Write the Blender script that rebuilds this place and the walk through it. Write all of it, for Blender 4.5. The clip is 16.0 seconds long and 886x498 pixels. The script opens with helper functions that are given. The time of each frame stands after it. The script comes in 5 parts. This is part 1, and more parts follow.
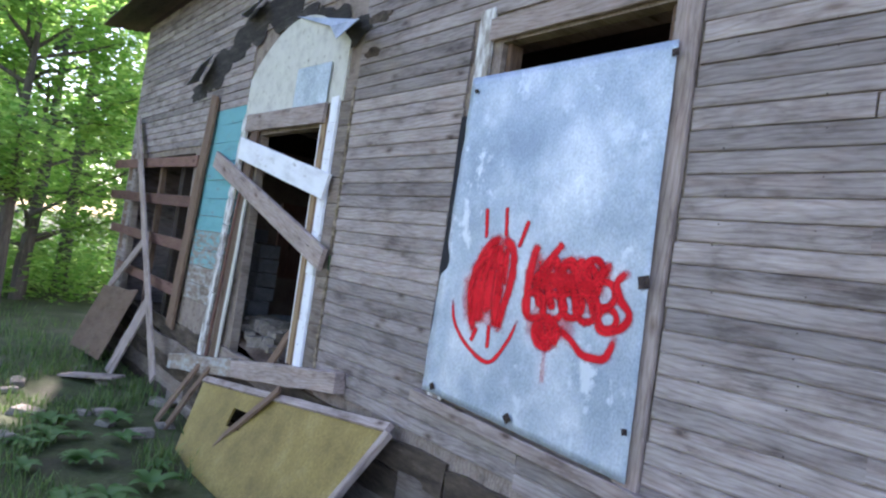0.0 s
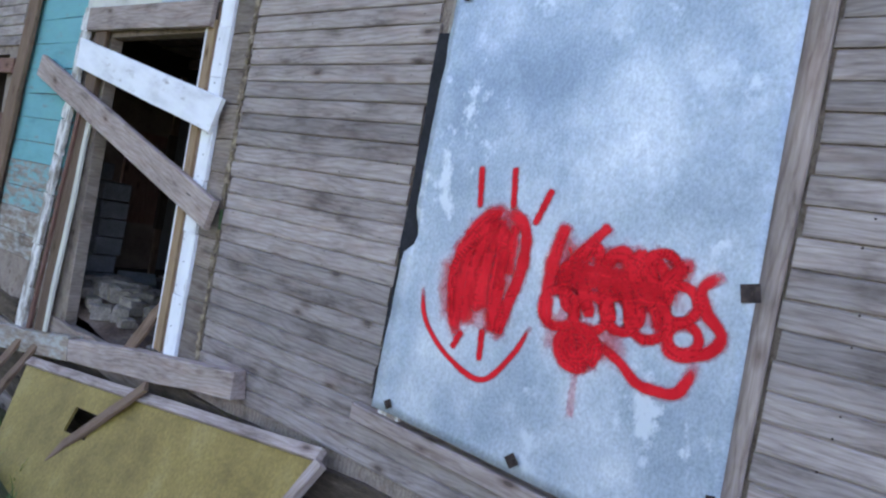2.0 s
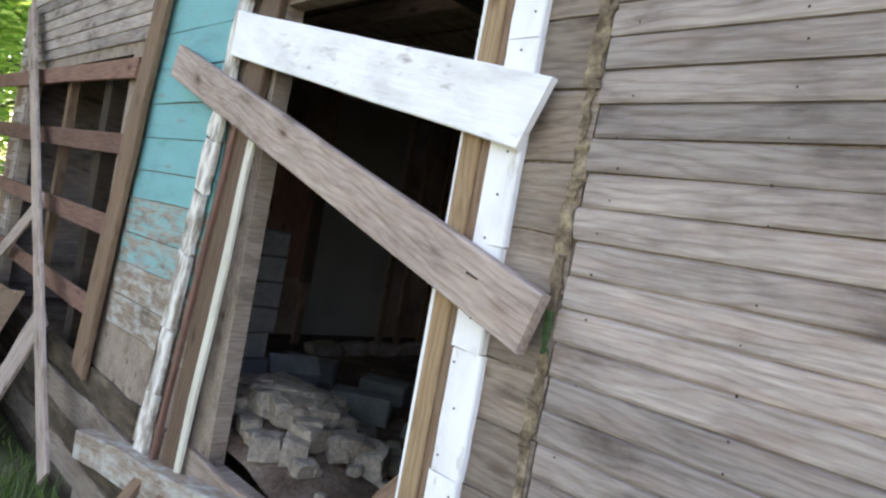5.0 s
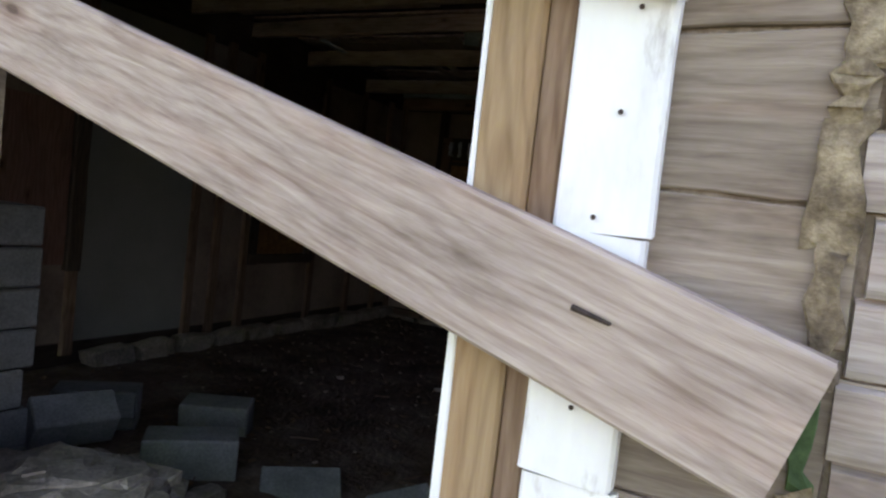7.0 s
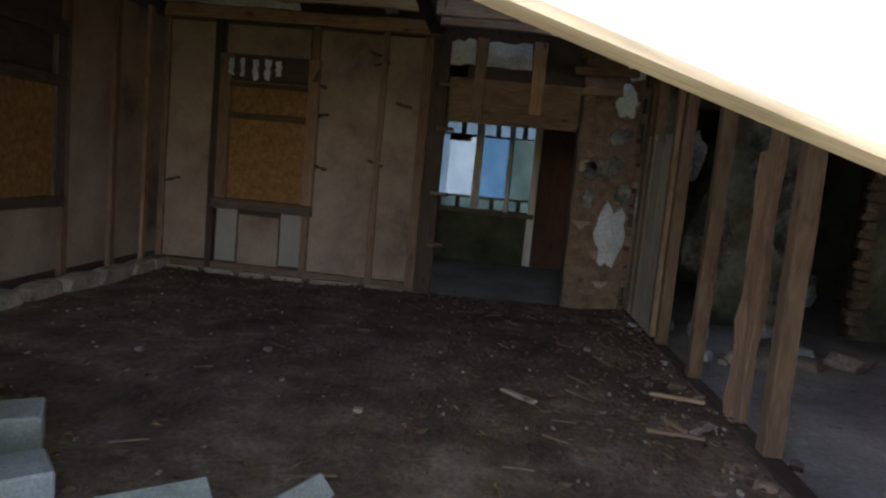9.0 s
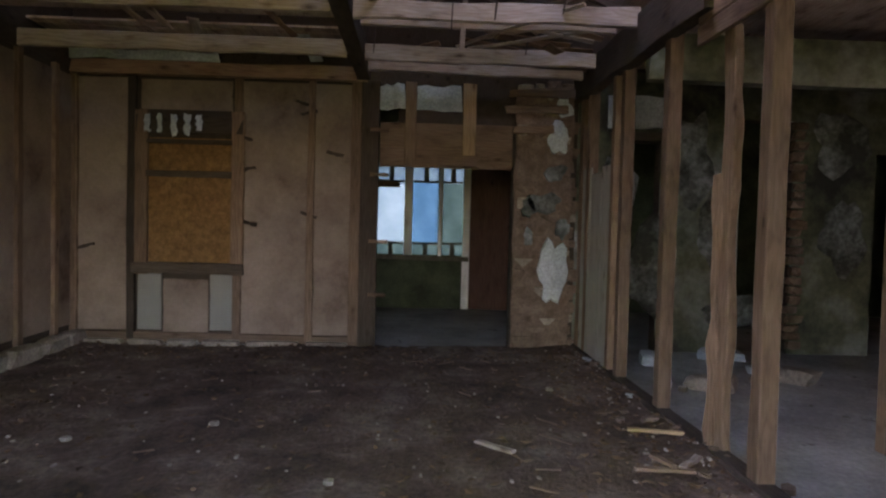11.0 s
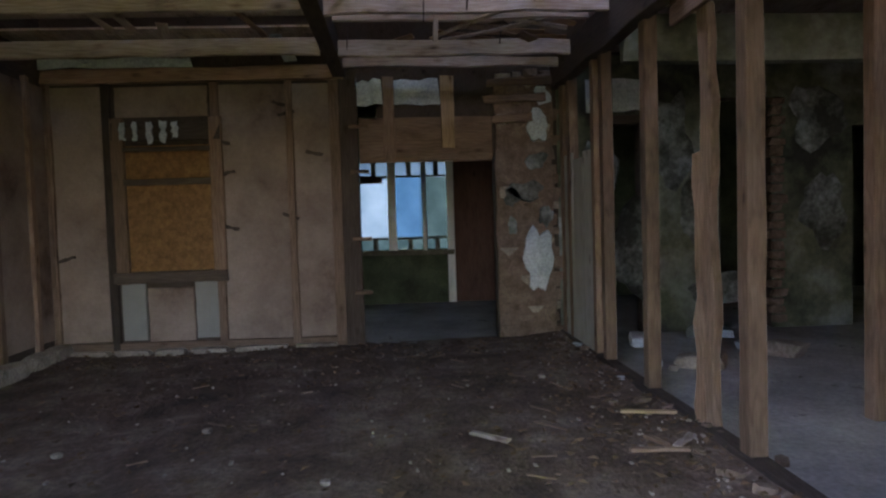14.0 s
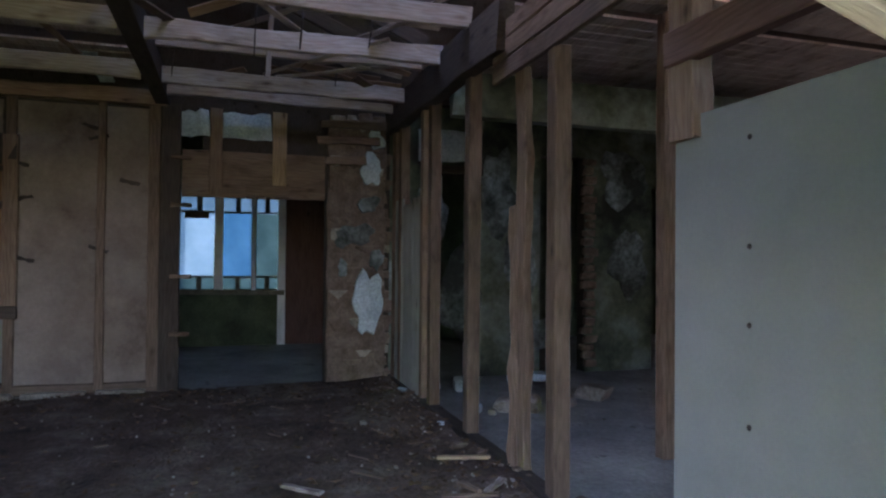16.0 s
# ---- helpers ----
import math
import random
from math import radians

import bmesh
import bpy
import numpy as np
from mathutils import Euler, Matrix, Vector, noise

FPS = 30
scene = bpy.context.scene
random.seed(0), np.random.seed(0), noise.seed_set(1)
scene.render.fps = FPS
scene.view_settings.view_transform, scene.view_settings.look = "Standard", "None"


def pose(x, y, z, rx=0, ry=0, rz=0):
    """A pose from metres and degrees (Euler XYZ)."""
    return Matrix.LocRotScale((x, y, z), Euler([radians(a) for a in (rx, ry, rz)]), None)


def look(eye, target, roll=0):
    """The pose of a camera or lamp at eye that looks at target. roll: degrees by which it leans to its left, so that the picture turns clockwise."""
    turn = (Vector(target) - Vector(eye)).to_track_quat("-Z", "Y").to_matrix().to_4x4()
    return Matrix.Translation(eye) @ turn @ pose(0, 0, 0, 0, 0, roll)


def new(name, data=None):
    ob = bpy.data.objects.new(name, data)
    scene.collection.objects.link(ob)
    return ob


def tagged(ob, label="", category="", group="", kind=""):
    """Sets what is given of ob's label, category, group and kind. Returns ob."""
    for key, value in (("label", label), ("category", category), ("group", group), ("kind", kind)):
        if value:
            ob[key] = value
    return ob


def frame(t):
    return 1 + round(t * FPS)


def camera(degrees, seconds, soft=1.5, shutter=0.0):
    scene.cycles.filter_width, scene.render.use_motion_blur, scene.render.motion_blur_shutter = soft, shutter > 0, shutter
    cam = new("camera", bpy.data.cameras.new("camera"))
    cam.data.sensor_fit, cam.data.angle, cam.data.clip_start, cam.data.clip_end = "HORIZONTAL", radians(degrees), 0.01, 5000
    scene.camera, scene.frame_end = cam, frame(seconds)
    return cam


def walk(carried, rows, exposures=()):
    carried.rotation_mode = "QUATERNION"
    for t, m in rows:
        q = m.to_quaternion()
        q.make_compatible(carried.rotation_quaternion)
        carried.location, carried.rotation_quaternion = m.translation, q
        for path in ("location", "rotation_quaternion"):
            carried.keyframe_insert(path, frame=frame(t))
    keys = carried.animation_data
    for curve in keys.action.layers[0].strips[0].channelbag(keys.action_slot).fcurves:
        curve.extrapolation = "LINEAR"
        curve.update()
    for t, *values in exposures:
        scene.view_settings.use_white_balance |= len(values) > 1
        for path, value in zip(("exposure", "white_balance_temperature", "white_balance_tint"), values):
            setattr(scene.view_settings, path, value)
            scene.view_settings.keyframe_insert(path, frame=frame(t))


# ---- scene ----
cam = camera(67.0, 16.0, soft=2.3)
SCALE = 0.85
METRES, EYE, TILT, LEAN, TURN = 8.0 * SCALE, 1.5 * SCALE, 0.0, 0.0, -38.5
ROWS = [
    (0.0, 0.0, 0.0, 0.0, -0.16, 1.14, -8.2),
    (0.5, -0.0229, 0.0297, -0.0041, -7.16, 1.18, -9.57),
    (1.0, -0.0443, 0.0917, -0.0122, -7.96, -0.79, -10.92),
    (1.5, -0.0473, 0.1332, 0.0098, -10.1, -2.85, -11.04),
    (2.0, -0.0805, 0.1723, 0.0104, -13.61, -1.97, -10.49),
    (2.5, -0.1054, 0.2203, 0.0134, -17.12, -0.17, -10.83),
    (3.0, -0.1065, 0.2935, 0.0176, -16.08, -1.57, -9.96),
    (3.5, -0.1328, 0.3376, 0.0125, -15.73, -2.06, -9.68),
    (4.0, -0.1751, 0.3863, 0.021, -17.31, -1.58, -10.69),
    (4.5, -0.1969, 0.4596, 0.0119, -9.14, -2.14, -10.62),
    (4.7, -0.2015, 0.4825, 0.0119, -5.3, -1.2, -10.5),
    (7.0, -0.2352, 0.7068, 0.0121, -24.69, -3.25, -6.52),
    (7.5, -0.2631, 0.7383, 0.0051, -29.3, -4.25, -5.77),
    (8.0, -0.2871, 0.7742, 0.0061, -38.64, -4.78, -5.76),
    (8.5, -0.27, 0.8102, -0.001, -44.16, -6.89, -6.41),
    (11.0, -0.2549, 0.8775, -0.0113, -53.72, -2.08, -1.46),
    (11.5, -0.2538, 0.8776, -0.0108, -54.68, -2.28, -0.95),
    (12.0, -0.2547, 0.8771, -0.0106, -54.86, -2.93, -0.48),
    (12.5, -0.2541, 0.8764, -0.0105, -55.03, -3.41, 0.57),
    (13.0, -0.2537, 0.8767, -0.0108, -54.97, -3.6, 2.16),
    (13.5, -0.2537, 0.8773, -0.0109, -54.92, -3.28, 2.68),
    (14.0, -0.2524, 0.8769, -0.0117, -54.98, -2.64, 1.75),
    (14.5, -0.2487, 0.876, -0.0119, -56.0, -1.92, 1.21),
    (15.0, -0.2462, 0.874, -0.0103, -58.39, -1.05, 0.49),
    (15.5, -0.2428, 0.8704, -0.0107, -63.01, -0.17, -0.23),
    (16.0, -0.2408, 0.8679, -0.0102, -68.6, 0.79, -0.52),
]

EXPOSURES = [(0.0, 1.95, 6040, 29), (2.5, 1.9, 6130, 30), (3.5, 1.95, 6430, 28), (4.5, 2.3, 7110, 28), (6.8, 2.45, 7400, 28), (7.5, 2.75, 7500, 28), (8.0, 3.45, 7500, 26), (8.4, 4.4, 7600, 26), (8.7, 4.6, 7600, 26), (10.8, 5.4, 7760, 30), (12.0, 5.3, 7760, 28), (13.5, 5.3, 7390, 28), (14.5, 5.15, 6550, 26), (16.0, 5.1, 5990, 23)]
walk(cam, [(t, pose(0, 0, EYE, TILT, LEAN, TURN) @ pose(METRES * x, METRES * y, METRES * z, 90 + pitch, roll, yaw)) for t, x, y, z, yaw, pitch, roll in ROWS], EXPOSURES)

# ---------- light ----------
world = bpy.data.worlds.new("sky")
scene.world = world
world.use_nodes = True
wn = world.node_tree
sky = wn.nodes.new("ShaderNodeTexSky")
sky.sky_type, sky.sun_disc = "NISHITA", False
sky.sun_elevation, sky.sun_rotation = radians(44), radians(20)
wn.links.new(sky.outputs[0], wn.nodes["Background"].inputs[0])
wn.nodes["Background"].inputs[1].default_value = 0.15
sun = new("sun", bpy.data.lights.new("sun", "SUN"))
sun.data.energy, sun.data.angle, sun.data.color = 5.0, radians(2), (1, 0.94, 0.84)
sun.matrix_basis = look((9, 25, 26), (0, 0, 0))

rnd = random.Random(7)


# ---------- materials ----------
def material(name):
    m = bpy.data.materials.new(name)
    m.use_nodes = True
    return m, m.node_tree.nodes, m.node_tree.links, m.node_tree.nodes["Principled BSDF"]


def ramp(n, stops):
    r = n.new("ShaderNodeValToRGB")
    e = r.color_ramp.elements
    while len(e) < len(stops):
        e.new(0.5)
    for el, (p, c) in zip(e, stops):
        el.position = p
        el.color = (*c, 1)
    return r


def noise_node(n, l, vec, scale, detail=5, rough=0.6):
    k = n.new("ShaderNodeTexNoise")
    k.inputs["Scale"].default_value, k.inputs["Detail"].default_value, k.inputs["Roughness"].default_value = scale, detail, rough
    if vec is not None:
        l.new(vec, k.inputs["Vector"])
    return k


def mixc(n, l, fac, a, b, kind="MIX"):
    x = n.new("ShaderNodeMix")
    x.data_type, x.blend_type = "RGBA", kind
    for sock, v in ((x.inputs[0], fac), (x.inputs[6], a), (x.inputs[7], b)):
        if isinstance(v, (int, float)):
            sock.default_value = v
        elif isinstance(v, tuple):
            sock.default_value = (*v, 1)
        else:
            l.new(v, sock)
    return x.outputs[2]


def bump(n, l, b, height, strength, dist):
    k = n.new("ShaderNodeBump")
    k.inputs["Strength"].default_value, k.inputs["Distance"].default_value = strength, dist
    l.new(height, k.inputs["Height"])
    l.new(k.outputs[0], b.inputs["Normal"])


def wood(name, dark, mid, light, stain=0.5, paint=None, cover=0.5, rough=0.85, tone=0.35):
    """Sawn wood with grain along local x; paint leaves a worn coat over part of it."""
    m, n, l, b = material(name)
    tc, info = n.new("ShaderNodeTexCoord"), n.new("ShaderNodeObjectInfo")
    off = n.new("ShaderNodeVectorMath")
    off.operation = "MULTIPLY_ADD"
    sh = n.new("ShaderNodeCombineXYZ")
    for i in range(3):
        l.new(info.outputs["Random"], sh.inputs[i])
    l.new(sh.outputs[0], off.inputs[0])
    off.inputs[1].default_value = (37, 19, 53)
    l.new(tc.outputs["Object"], off.inputs[2])
    mp = n.new("ShaderNodeMapping")
    mp.inputs["Scale"].default_value = (3.0, 40, 40)
    l.new(off.outputs[0], mp.inputs[0])
    grain = noise_node(n, l, mp.outputs[0], 2.0, 6, 0.62)
    grain.inputs["Distortion"].default_value = 0.5
    r = ramp(n, [(0.04, dark), (0.5, mid), (0.98, light)])
    l.new(grain.outputs[0], r.inputs[0])
    wm = n.new("ShaderNodeMapping")
    wm.inputs["Scale"].default_value = (0.3, 1.0, 1.0)
    l.new(off.outputs[0], wm.inputs[0])
    rings = n.new("ShaderNodeTexWave")
    rings.wave_type, rings.bands_direction = "BANDS", "Y"
    for key, v in (("Scale", 9.0), ("Distortion", 26.0), ("Detail", 3.0), ("Detail Scale", 0.35), ("Detail Roughness", 0.55)):
        rings.inputs[key].default_value = v
    l.new(wm.outputs[0], rings.inputs[0])
    bm2 = n.new("ShaderNodeMapping")
    bm2.inputs["Scale"].default_value = (0.55, 1.5, 1.5)
    l.new(off.outputs[0], bm2.inputs[0])
    blot = noise_node(n, l, bm2.outputs[0], 4.2, 5, 0.62)
    br = ramp(n, [(0.3, (0.36, 0.33, 0.31)), (0.43, (0.8, 0.78, 0.77)), (0.52, (0.97, 0.96, 0.95)), (0.66, (1.12, 1.11, 1.1))])
    l.new(blot.outputs[0], br.inputs[0])
    col = mixc(n, l, stain, r.outputs[0], br.outputs[0], "MULTIPLY")
    rm = n.new("ShaderNodeMapping")
    rm.inputs["Scale"].default_value = (2.6, 12, 12)
    l.new(off.outputs[0], rm.inputs[0])
    streak = noise_node(n, l, rm.outputs[0], 1.3, 3, 0.5)
    sr2 = ramp(n, [(0.5, (1, 1, 1)), (0.68, (1.0, 0.8, 0.72))])
    l.new(streak.outputs[0], sr2.inputs[0])
    col = mixc(n, l, 0.3, col, sr2.outputs[0], "MULTIPLY")
    wr = ramp(n, [(0.0, (0.7, 0.66, 0.64)), (0.28, (0.95, 0.94, 0.93)), (0.6, (1.04, 1.04, 1.04))])
    l.new(rings.outputs["Fac"], wr.inputs[0])
    col = mixc(n, l, 0.55, col, wr.outputs[0], "MULTIPLY")
    # knots
    kv = n.new("ShaderNodeMapping")
    kv.inputs["Scale"].default_value = (1.0, 2.3, 2.3)
    l.new(off.outputs[0], kv.inputs[0])
    vor = n.new("ShaderNodeTexVoronoi")
    vor.inputs["Scale"].default_value = 2.6
    l.new(kv.outputs[0], vor.inputs[0])
    kr = ramp(n, [(0.055, (0.2, 0.155, 0.13)), (0.085, (0.55, 0.48, 0.44)), (0.2, (1, 1, 1))])
    l.new(vor.outputs["Distance"], kr.inputs[0])
    col = mixc(n, l, 0.8, col, kr.outputs[0], "MULTIPLY")
    tr = ramp(n, [(0, (1 - tone,) * 3), (1, (1 + tone * 0.6, 1 + tone * 0.55, 1 + tone * 0.5))])
    l.new(info.outputs["Random"], tr.inputs[0])
    col = mixc(n, l, 1.0, col, tr.outputs[0], "MULTIPLY")
    if paint:
        pm = n.new("ShaderNodeMapping")
        pm.inputs["Scale"].default_value = (3, 9, 9)
        l.new(off.outputs[0], pm.inputs[0])
        pn = noise_node(n, l, pm.outputs[0], 1.6, 8, 0.62)
        pr = ramp(n, [(1 - cover - 0.09, (0, 0, 0)), (1 - cover + 0.07, (1, 1, 1))])
        l.new(pn.outputs[0], pr.inputs[0])
        pc = mixc(n, l, 0.35, paint, br.outputs[0], "MULTIPLY")
        col = mixc(n, l, pr.outputs[0], col, pc)
    l.new(col, b.inputs["Base Color"])
    b.inputs["Roughness"].default_value = rough
    b.inputs["Specular IOR Level"].default_value = 0.25
    bump(n, l, b, grain.outputs[0], 0.5, 0.004)
    return m


def mottled(name, stops, scale, rough=0.9, fine=40, bumpd=0.01, metal=0.0, stretch=(1, 1, 1), second=None, island=False, grit=1.0):
    """Plaster, soil, stone and the like: two scales of noise through a colour ramp."""
    m, n, l, b = material(name)
    tc = n.new("ShaderNodeTexCoord")
    mp = n.new("ShaderNodeMapping")
    mp.inputs["Scale"].default_value = stretch
    info = n.new("ShaderNodeObjectInfo")
    add = n.new("ShaderNodeVectorMath")
    add.operation = "MULTIPLY_ADD"
    sh = n.new("ShaderNodeCombineXYZ")
    for i in range(3):
        l.new(info.outputs["Random"], sh.inputs[i])
    l.new(sh.outputs[0], add.inputs[0])
    add.inputs[1].default_value = (31, 17, 43)
    l.new(tc.outputs["Object"], add.inputs[2])
    l.new(add.outputs[0], mp.inputs[0])
    a = noise_node(n, l, mp.outputs[0], scale, 8, 0.65)
    f = noise_node(n, l, mp.outputs[0], fine, 4, 0.6)
    r = ramp(n, stops)
    l.new(a.outputs[0], r.inputs[0])
    fr = ramp(n, [(0.3, (1 - 0.28 * grit,) * 3), (0.7, (1 + 0.12 * grit,) * 3)])
    l.new(f.outputs[0], fr.inputs[0])
    col = mixc(n, l, 1.0, r.outputs[0], fr.outputs[0], "MULTIPLY")
    if name == "galvanised_sheet":
        big = noise_node(n, l, mp.outputs[0], 0.9, 3, 0.5)
        bgr = ramp(n, [(0.35, (0.78, 0.82, 0.86)), (0.65, (1.12, 1.1, 1.08))])
        l.new(big.outputs[0], bgr.inputs[0])
        col = mixc(n, l, 1.0, col, bgr.outputs[0], "MULTIPLY")
    if second:
        s = noise_node(n, l, mp.outputs[0], second[0], 7, 0.7)
        sr = ramp(n, [(second[1], (0, 0, 0)), (second[1] + 0.06, (1, 1, 1))])
        l.new(s.outputs[0], sr.inputs[0])
        col = mixc(n, l, sr.outputs[0], col, second[2])
    if island:
        g = n.new("ShaderNodeNewGeometry")
        ir = ramp(n, [(0, (0.55, 0.55, 0.5)), (1, (1.35, 1.3, 1.1))])
        l.new(g.outputs["Random Per Island"], ir.inputs[0])
        col = mixc(n, l, 1.0, col, ir.outputs[0], "MULTIPLY")
    l.new(col, b.inputs["Base Color"])
    b.inputs["Roughness"].default_value, b.inputs["Metallic"].default_value = rough, metal
    b.inputs["Specular IOR Level"].default_value = 0.3
    if bumpd:
        bump(n, l, b, f.outputs[0], 0.6, bumpd)
    return m


def leafy(name, a, c, trans=0.45):
    m, n, l, b = material(name)
    g = n.new("ShaderNodeNewGeometry")
    r = ramp(n, [(0, a), (1, c)])
    l.new(g.outputs["Random Per Island"], r.inputs[0])
    l.new(r.outputs[0], b.inputs["Base Color"])
    b.inputs["Roughness"].default_value = 0.55
    t = n.new("ShaderNodeBsdfTranslucent")
    l.new(r.outputs[0], t.inputs[0])
    mx = n.new("ShaderNodeMixShader")
    mx.inputs[0].default_value = trans
    l.new(b.outputs[0], mx.inputs[1])
    l.new(t.outputs[0], mx.inputs[2])
    l.new(mx.outputs[0], n["Material Output"].inputs[0])
    return m


GREY = wood("weathered_siding", (0.14, 0.112, 0.098), (0.355, 0.305, 0.283), (0.5, 0.445, 0.42), stain=0.95, tone=0.3)
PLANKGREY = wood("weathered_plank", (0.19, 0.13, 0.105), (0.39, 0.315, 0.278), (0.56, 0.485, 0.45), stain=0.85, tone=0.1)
SHEATH = wood("bare_sheathing", (0.13, 0.1, 0.08), (0.28, 0.228, 0.19), (0.44, 0.38, 0.33), stain=0.8)
BROWN = wood("brown_lumber", (0.09, 0.055, 0.035), (0.19, 0.125, 0.085), (0.28, 0.2, 0.15), stain=0.5)
REDBROWN = wood("red_brown_slat", (0.10, 0.05, 0.04), (0.2, 0.11, 0.085), (0.27, 0.17, 0.14), stain=0.5)
TAN = wood("tan_jamb_wood", (0.24, 0.15, 0.08), (0.36, 0.245, 0.145), (0.45, 0.33, 0.21), stain=0.35, tone=0.1)
DARK = wood("dark_timber", (0.03, 0.022, 0.017), (0.065, 0.048, 0.037), (0.11, 0.085, 0.065), stain=0.5)
STUD = wood("old_stud_wood", (0.09, 0.058, 0.04), (0.182, 0.122, 0.085), (0.285, 0.205, 0.15), stain=0.6)
WHITE = wood("white_painted_board", (0.3, 0.28, 0.26), (0.45, 0.42, 0.4), (0.55, 0.52, 0.5), paint=(0.83, 0.83, 0.85), cover=0.68, stain=0.3, tone=0.05)
PEEL = wood("peeling_white_paint", (0.2, 0.17, 0.14), (0.33, 0.29, 0.25), (0.42, 0.38, 0.34), paint=(0.72, 0.7, 0.66), cover=0.5, stain=0.4, tone=0.08)
SCAR = mottled("black_scar_wood", [(0.3, (0.018, 0.015, 0.013)), (0.55, (0.05, 0.042, 0.036)), (0.75, (0.12, 0.105, 0.09))], 5, bumpd=0.01, stretch=(1, 0.4, 3))
TEALWORN = wood("worn_teal_board", (0.17, 0.13, 0.1), (0.32, 0.28, 0.24), (0.45, 0.42, 0.38), paint=(0.2, 0.40, 0.41), cover=0.47, stain=0.6, tone=0.08)
CAULK = mottled("crumbling_ochre_caulk", [(0.32, (0.07, 0.05, 0.035)), (0.5, (0.2, 0.15, 0.1)), (0.66, (0.4, 0.32, 0.22))], 14, fine=60, bumpd=0.012)
# backlit darkness of the window's small members, put into their colour
BACKSTUD = mottled("backlit_window_stud", [(0.3, (0.1, 0.09, 0.07)), (0.7, (0.2, 0.18, 0.14))], 8, bumpd=0.002)
TEAL = wood("teal_painted_board", (0.15, 0.12, 0.1), (0.26, 0.23, 0.2), (0.36, 0.33, 0.3), paint=(0.16, 0.40, 0.42), cover=0.66, stain=0.4, tone=0.08)
CREAM = wood("cream_plaster_board", (0.16, 0.13, 0.1), (0.3, 0.26, 0.2), (0.4, 0.36, 0.3), paint=(0.62, 0.6, 0.52), cover=0.66, stain=0.5, tone=0.05)
MOSSY = mottled("flaking_green_paint", [(0.3, (0.035, 0.07, 0.03)), (0.7, (0.08, 0.13, 0.055))], 20, bumpd=0.003)
# rotten wood; also colours the shadow strip beside the doorway casing
ROT = mottled("rot_and_shadow_wood", [(0.3, (0.035, 0.025, 0.018)), (0.55, (0.11, 0.08, 0.055)), (0.75, (0.22, 0.17, 0.125))], 4, bumpd=0.02, stretch=(0.6, 3, 3))
WORN = wood("worn_pale_board", (0.16, 0.12, 0.09), (0.3, 0.24, 0.19), (0.42, 0.36, 0.31), paint=(0.42, 0.41, 0.38), cover=0.46, stain=0.7, tone=0.1)
LINING = mottled("aged_wallboard", [(0.3, (0.075, 0.046, 0.033)), (0.42, (0.17, 0.121, 0.094)), (0.62, (0.25, 0.19, 0.153))], 1.3, fine=30, grit=0.45, bumpd=0.003, stretch=(1, 1, 0.45))
FIBRE = mottled("grey_white_fibreboard", [(0.3, (0.17, 0.168, 0.15)), (0.7, (0.235, 0.228, 0.205))], 1.1, fine=60, bumpd=0.001, grit=0.2)
METAL = mottled("galvanised_sheet", [(0.34, (0.33, 0.40, 0.48)), (0.46, (0.42, 0.49, 0.57)), (0.54, (0.52, 0.58, 0.65)), (0.68, (0.70, 0.74, 0.79))], 2.2, rough=0.45, fine=70, grit=0.8, bumpd=0.0012, metal=0.25, stretch=(1, 1, 0.8), second=(3.2, 0.56, (0.61, 0.665, 0.73)))
FLASH = mottled("dull_tin_flashing", [(0.3, (0.25, 0.3, 0.33)), (0.7, (0.5, 0.56, 0.6))], 3, rough=0.5, metal=0.5, bumpd=0.002)
TAR = mottled("black_tar_paper", [(0.3, (0.012, 0.012, 0.014)), (0.7, (0.035, 0.035, 0.04))], 6, bumpd=0.004)
YELLOW = mottled("ochre_panel_paint", [(0.3, (0.19, 0.13, 0.03)), (0.55, (0.29, 0.205, 0.05)), (0.75, (0.36, 0.27, 0.09))], 2.4, rough=0.6, bumpd=0.003, second=(9, 0.68, (0.28, 0.22, 0.12)))
BLOCK = mottled("concrete_block", [(0.3, (0.15, 0.152, 0.148)), (0.7, (0.28, 0.28, 0.272))], 4, fine=70, bumpd=0.004)
STONE = mottled("field_stone", [(0.3, (0.17, 0.138, 0.11)), (0.6, (0.33, 0.278, 0.23)), (0.8, (0.47, 0.41, 0.35))], 5, bumpd=0.012)
DIRT = mottled("earth_floor", [(0.32, (0.05, 0.032, 0.023)), (0.5, (0.125, 0.08, 0.058)), (0.68, (0.22, 0.165, 0.13))], 2.3, fine=26, bumpd=0.03, grit=1.5)
CONC = mottled("dusty_concrete_floor", [(0.3, (0.16, 0.15, 0.14)), (0.7, (0.36, 0.345, 0.325))], 1.2, fine=30, bumpd=0.008, second=(4, 0.62, (0.08, 0.07, 0.06)))
SOIL = mottled("forest_soil", [(0.3, (0.05, 0.045, 0.025)), (0.5, (0.07, 0.085, 0.03)), (0.75, (0.16, 0.14, 0.09))], 1.3, fine=18, bumpd=0.03)
MOULD = mottled("mouldy_plaster", [(0.36, (0.03, 0.03, 0.025)), (0.47, (0.10, 0.11, 0.07)), (0.6, (0.2, 0.21, 0.19)), (0.68, (0.46, 0.5, 0.53))], 0.85, fine=12, bumpd=0.012)
PLASTER = mottled("blue_white_plaster", [(0.3, (0.32, 0.36, 0.4)), (0.7, (0.6, 0.65, 0.68))], 2.5, bumpd=0.006)
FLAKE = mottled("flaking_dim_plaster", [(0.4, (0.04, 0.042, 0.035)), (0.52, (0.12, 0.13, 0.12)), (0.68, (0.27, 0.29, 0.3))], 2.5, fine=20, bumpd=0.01)
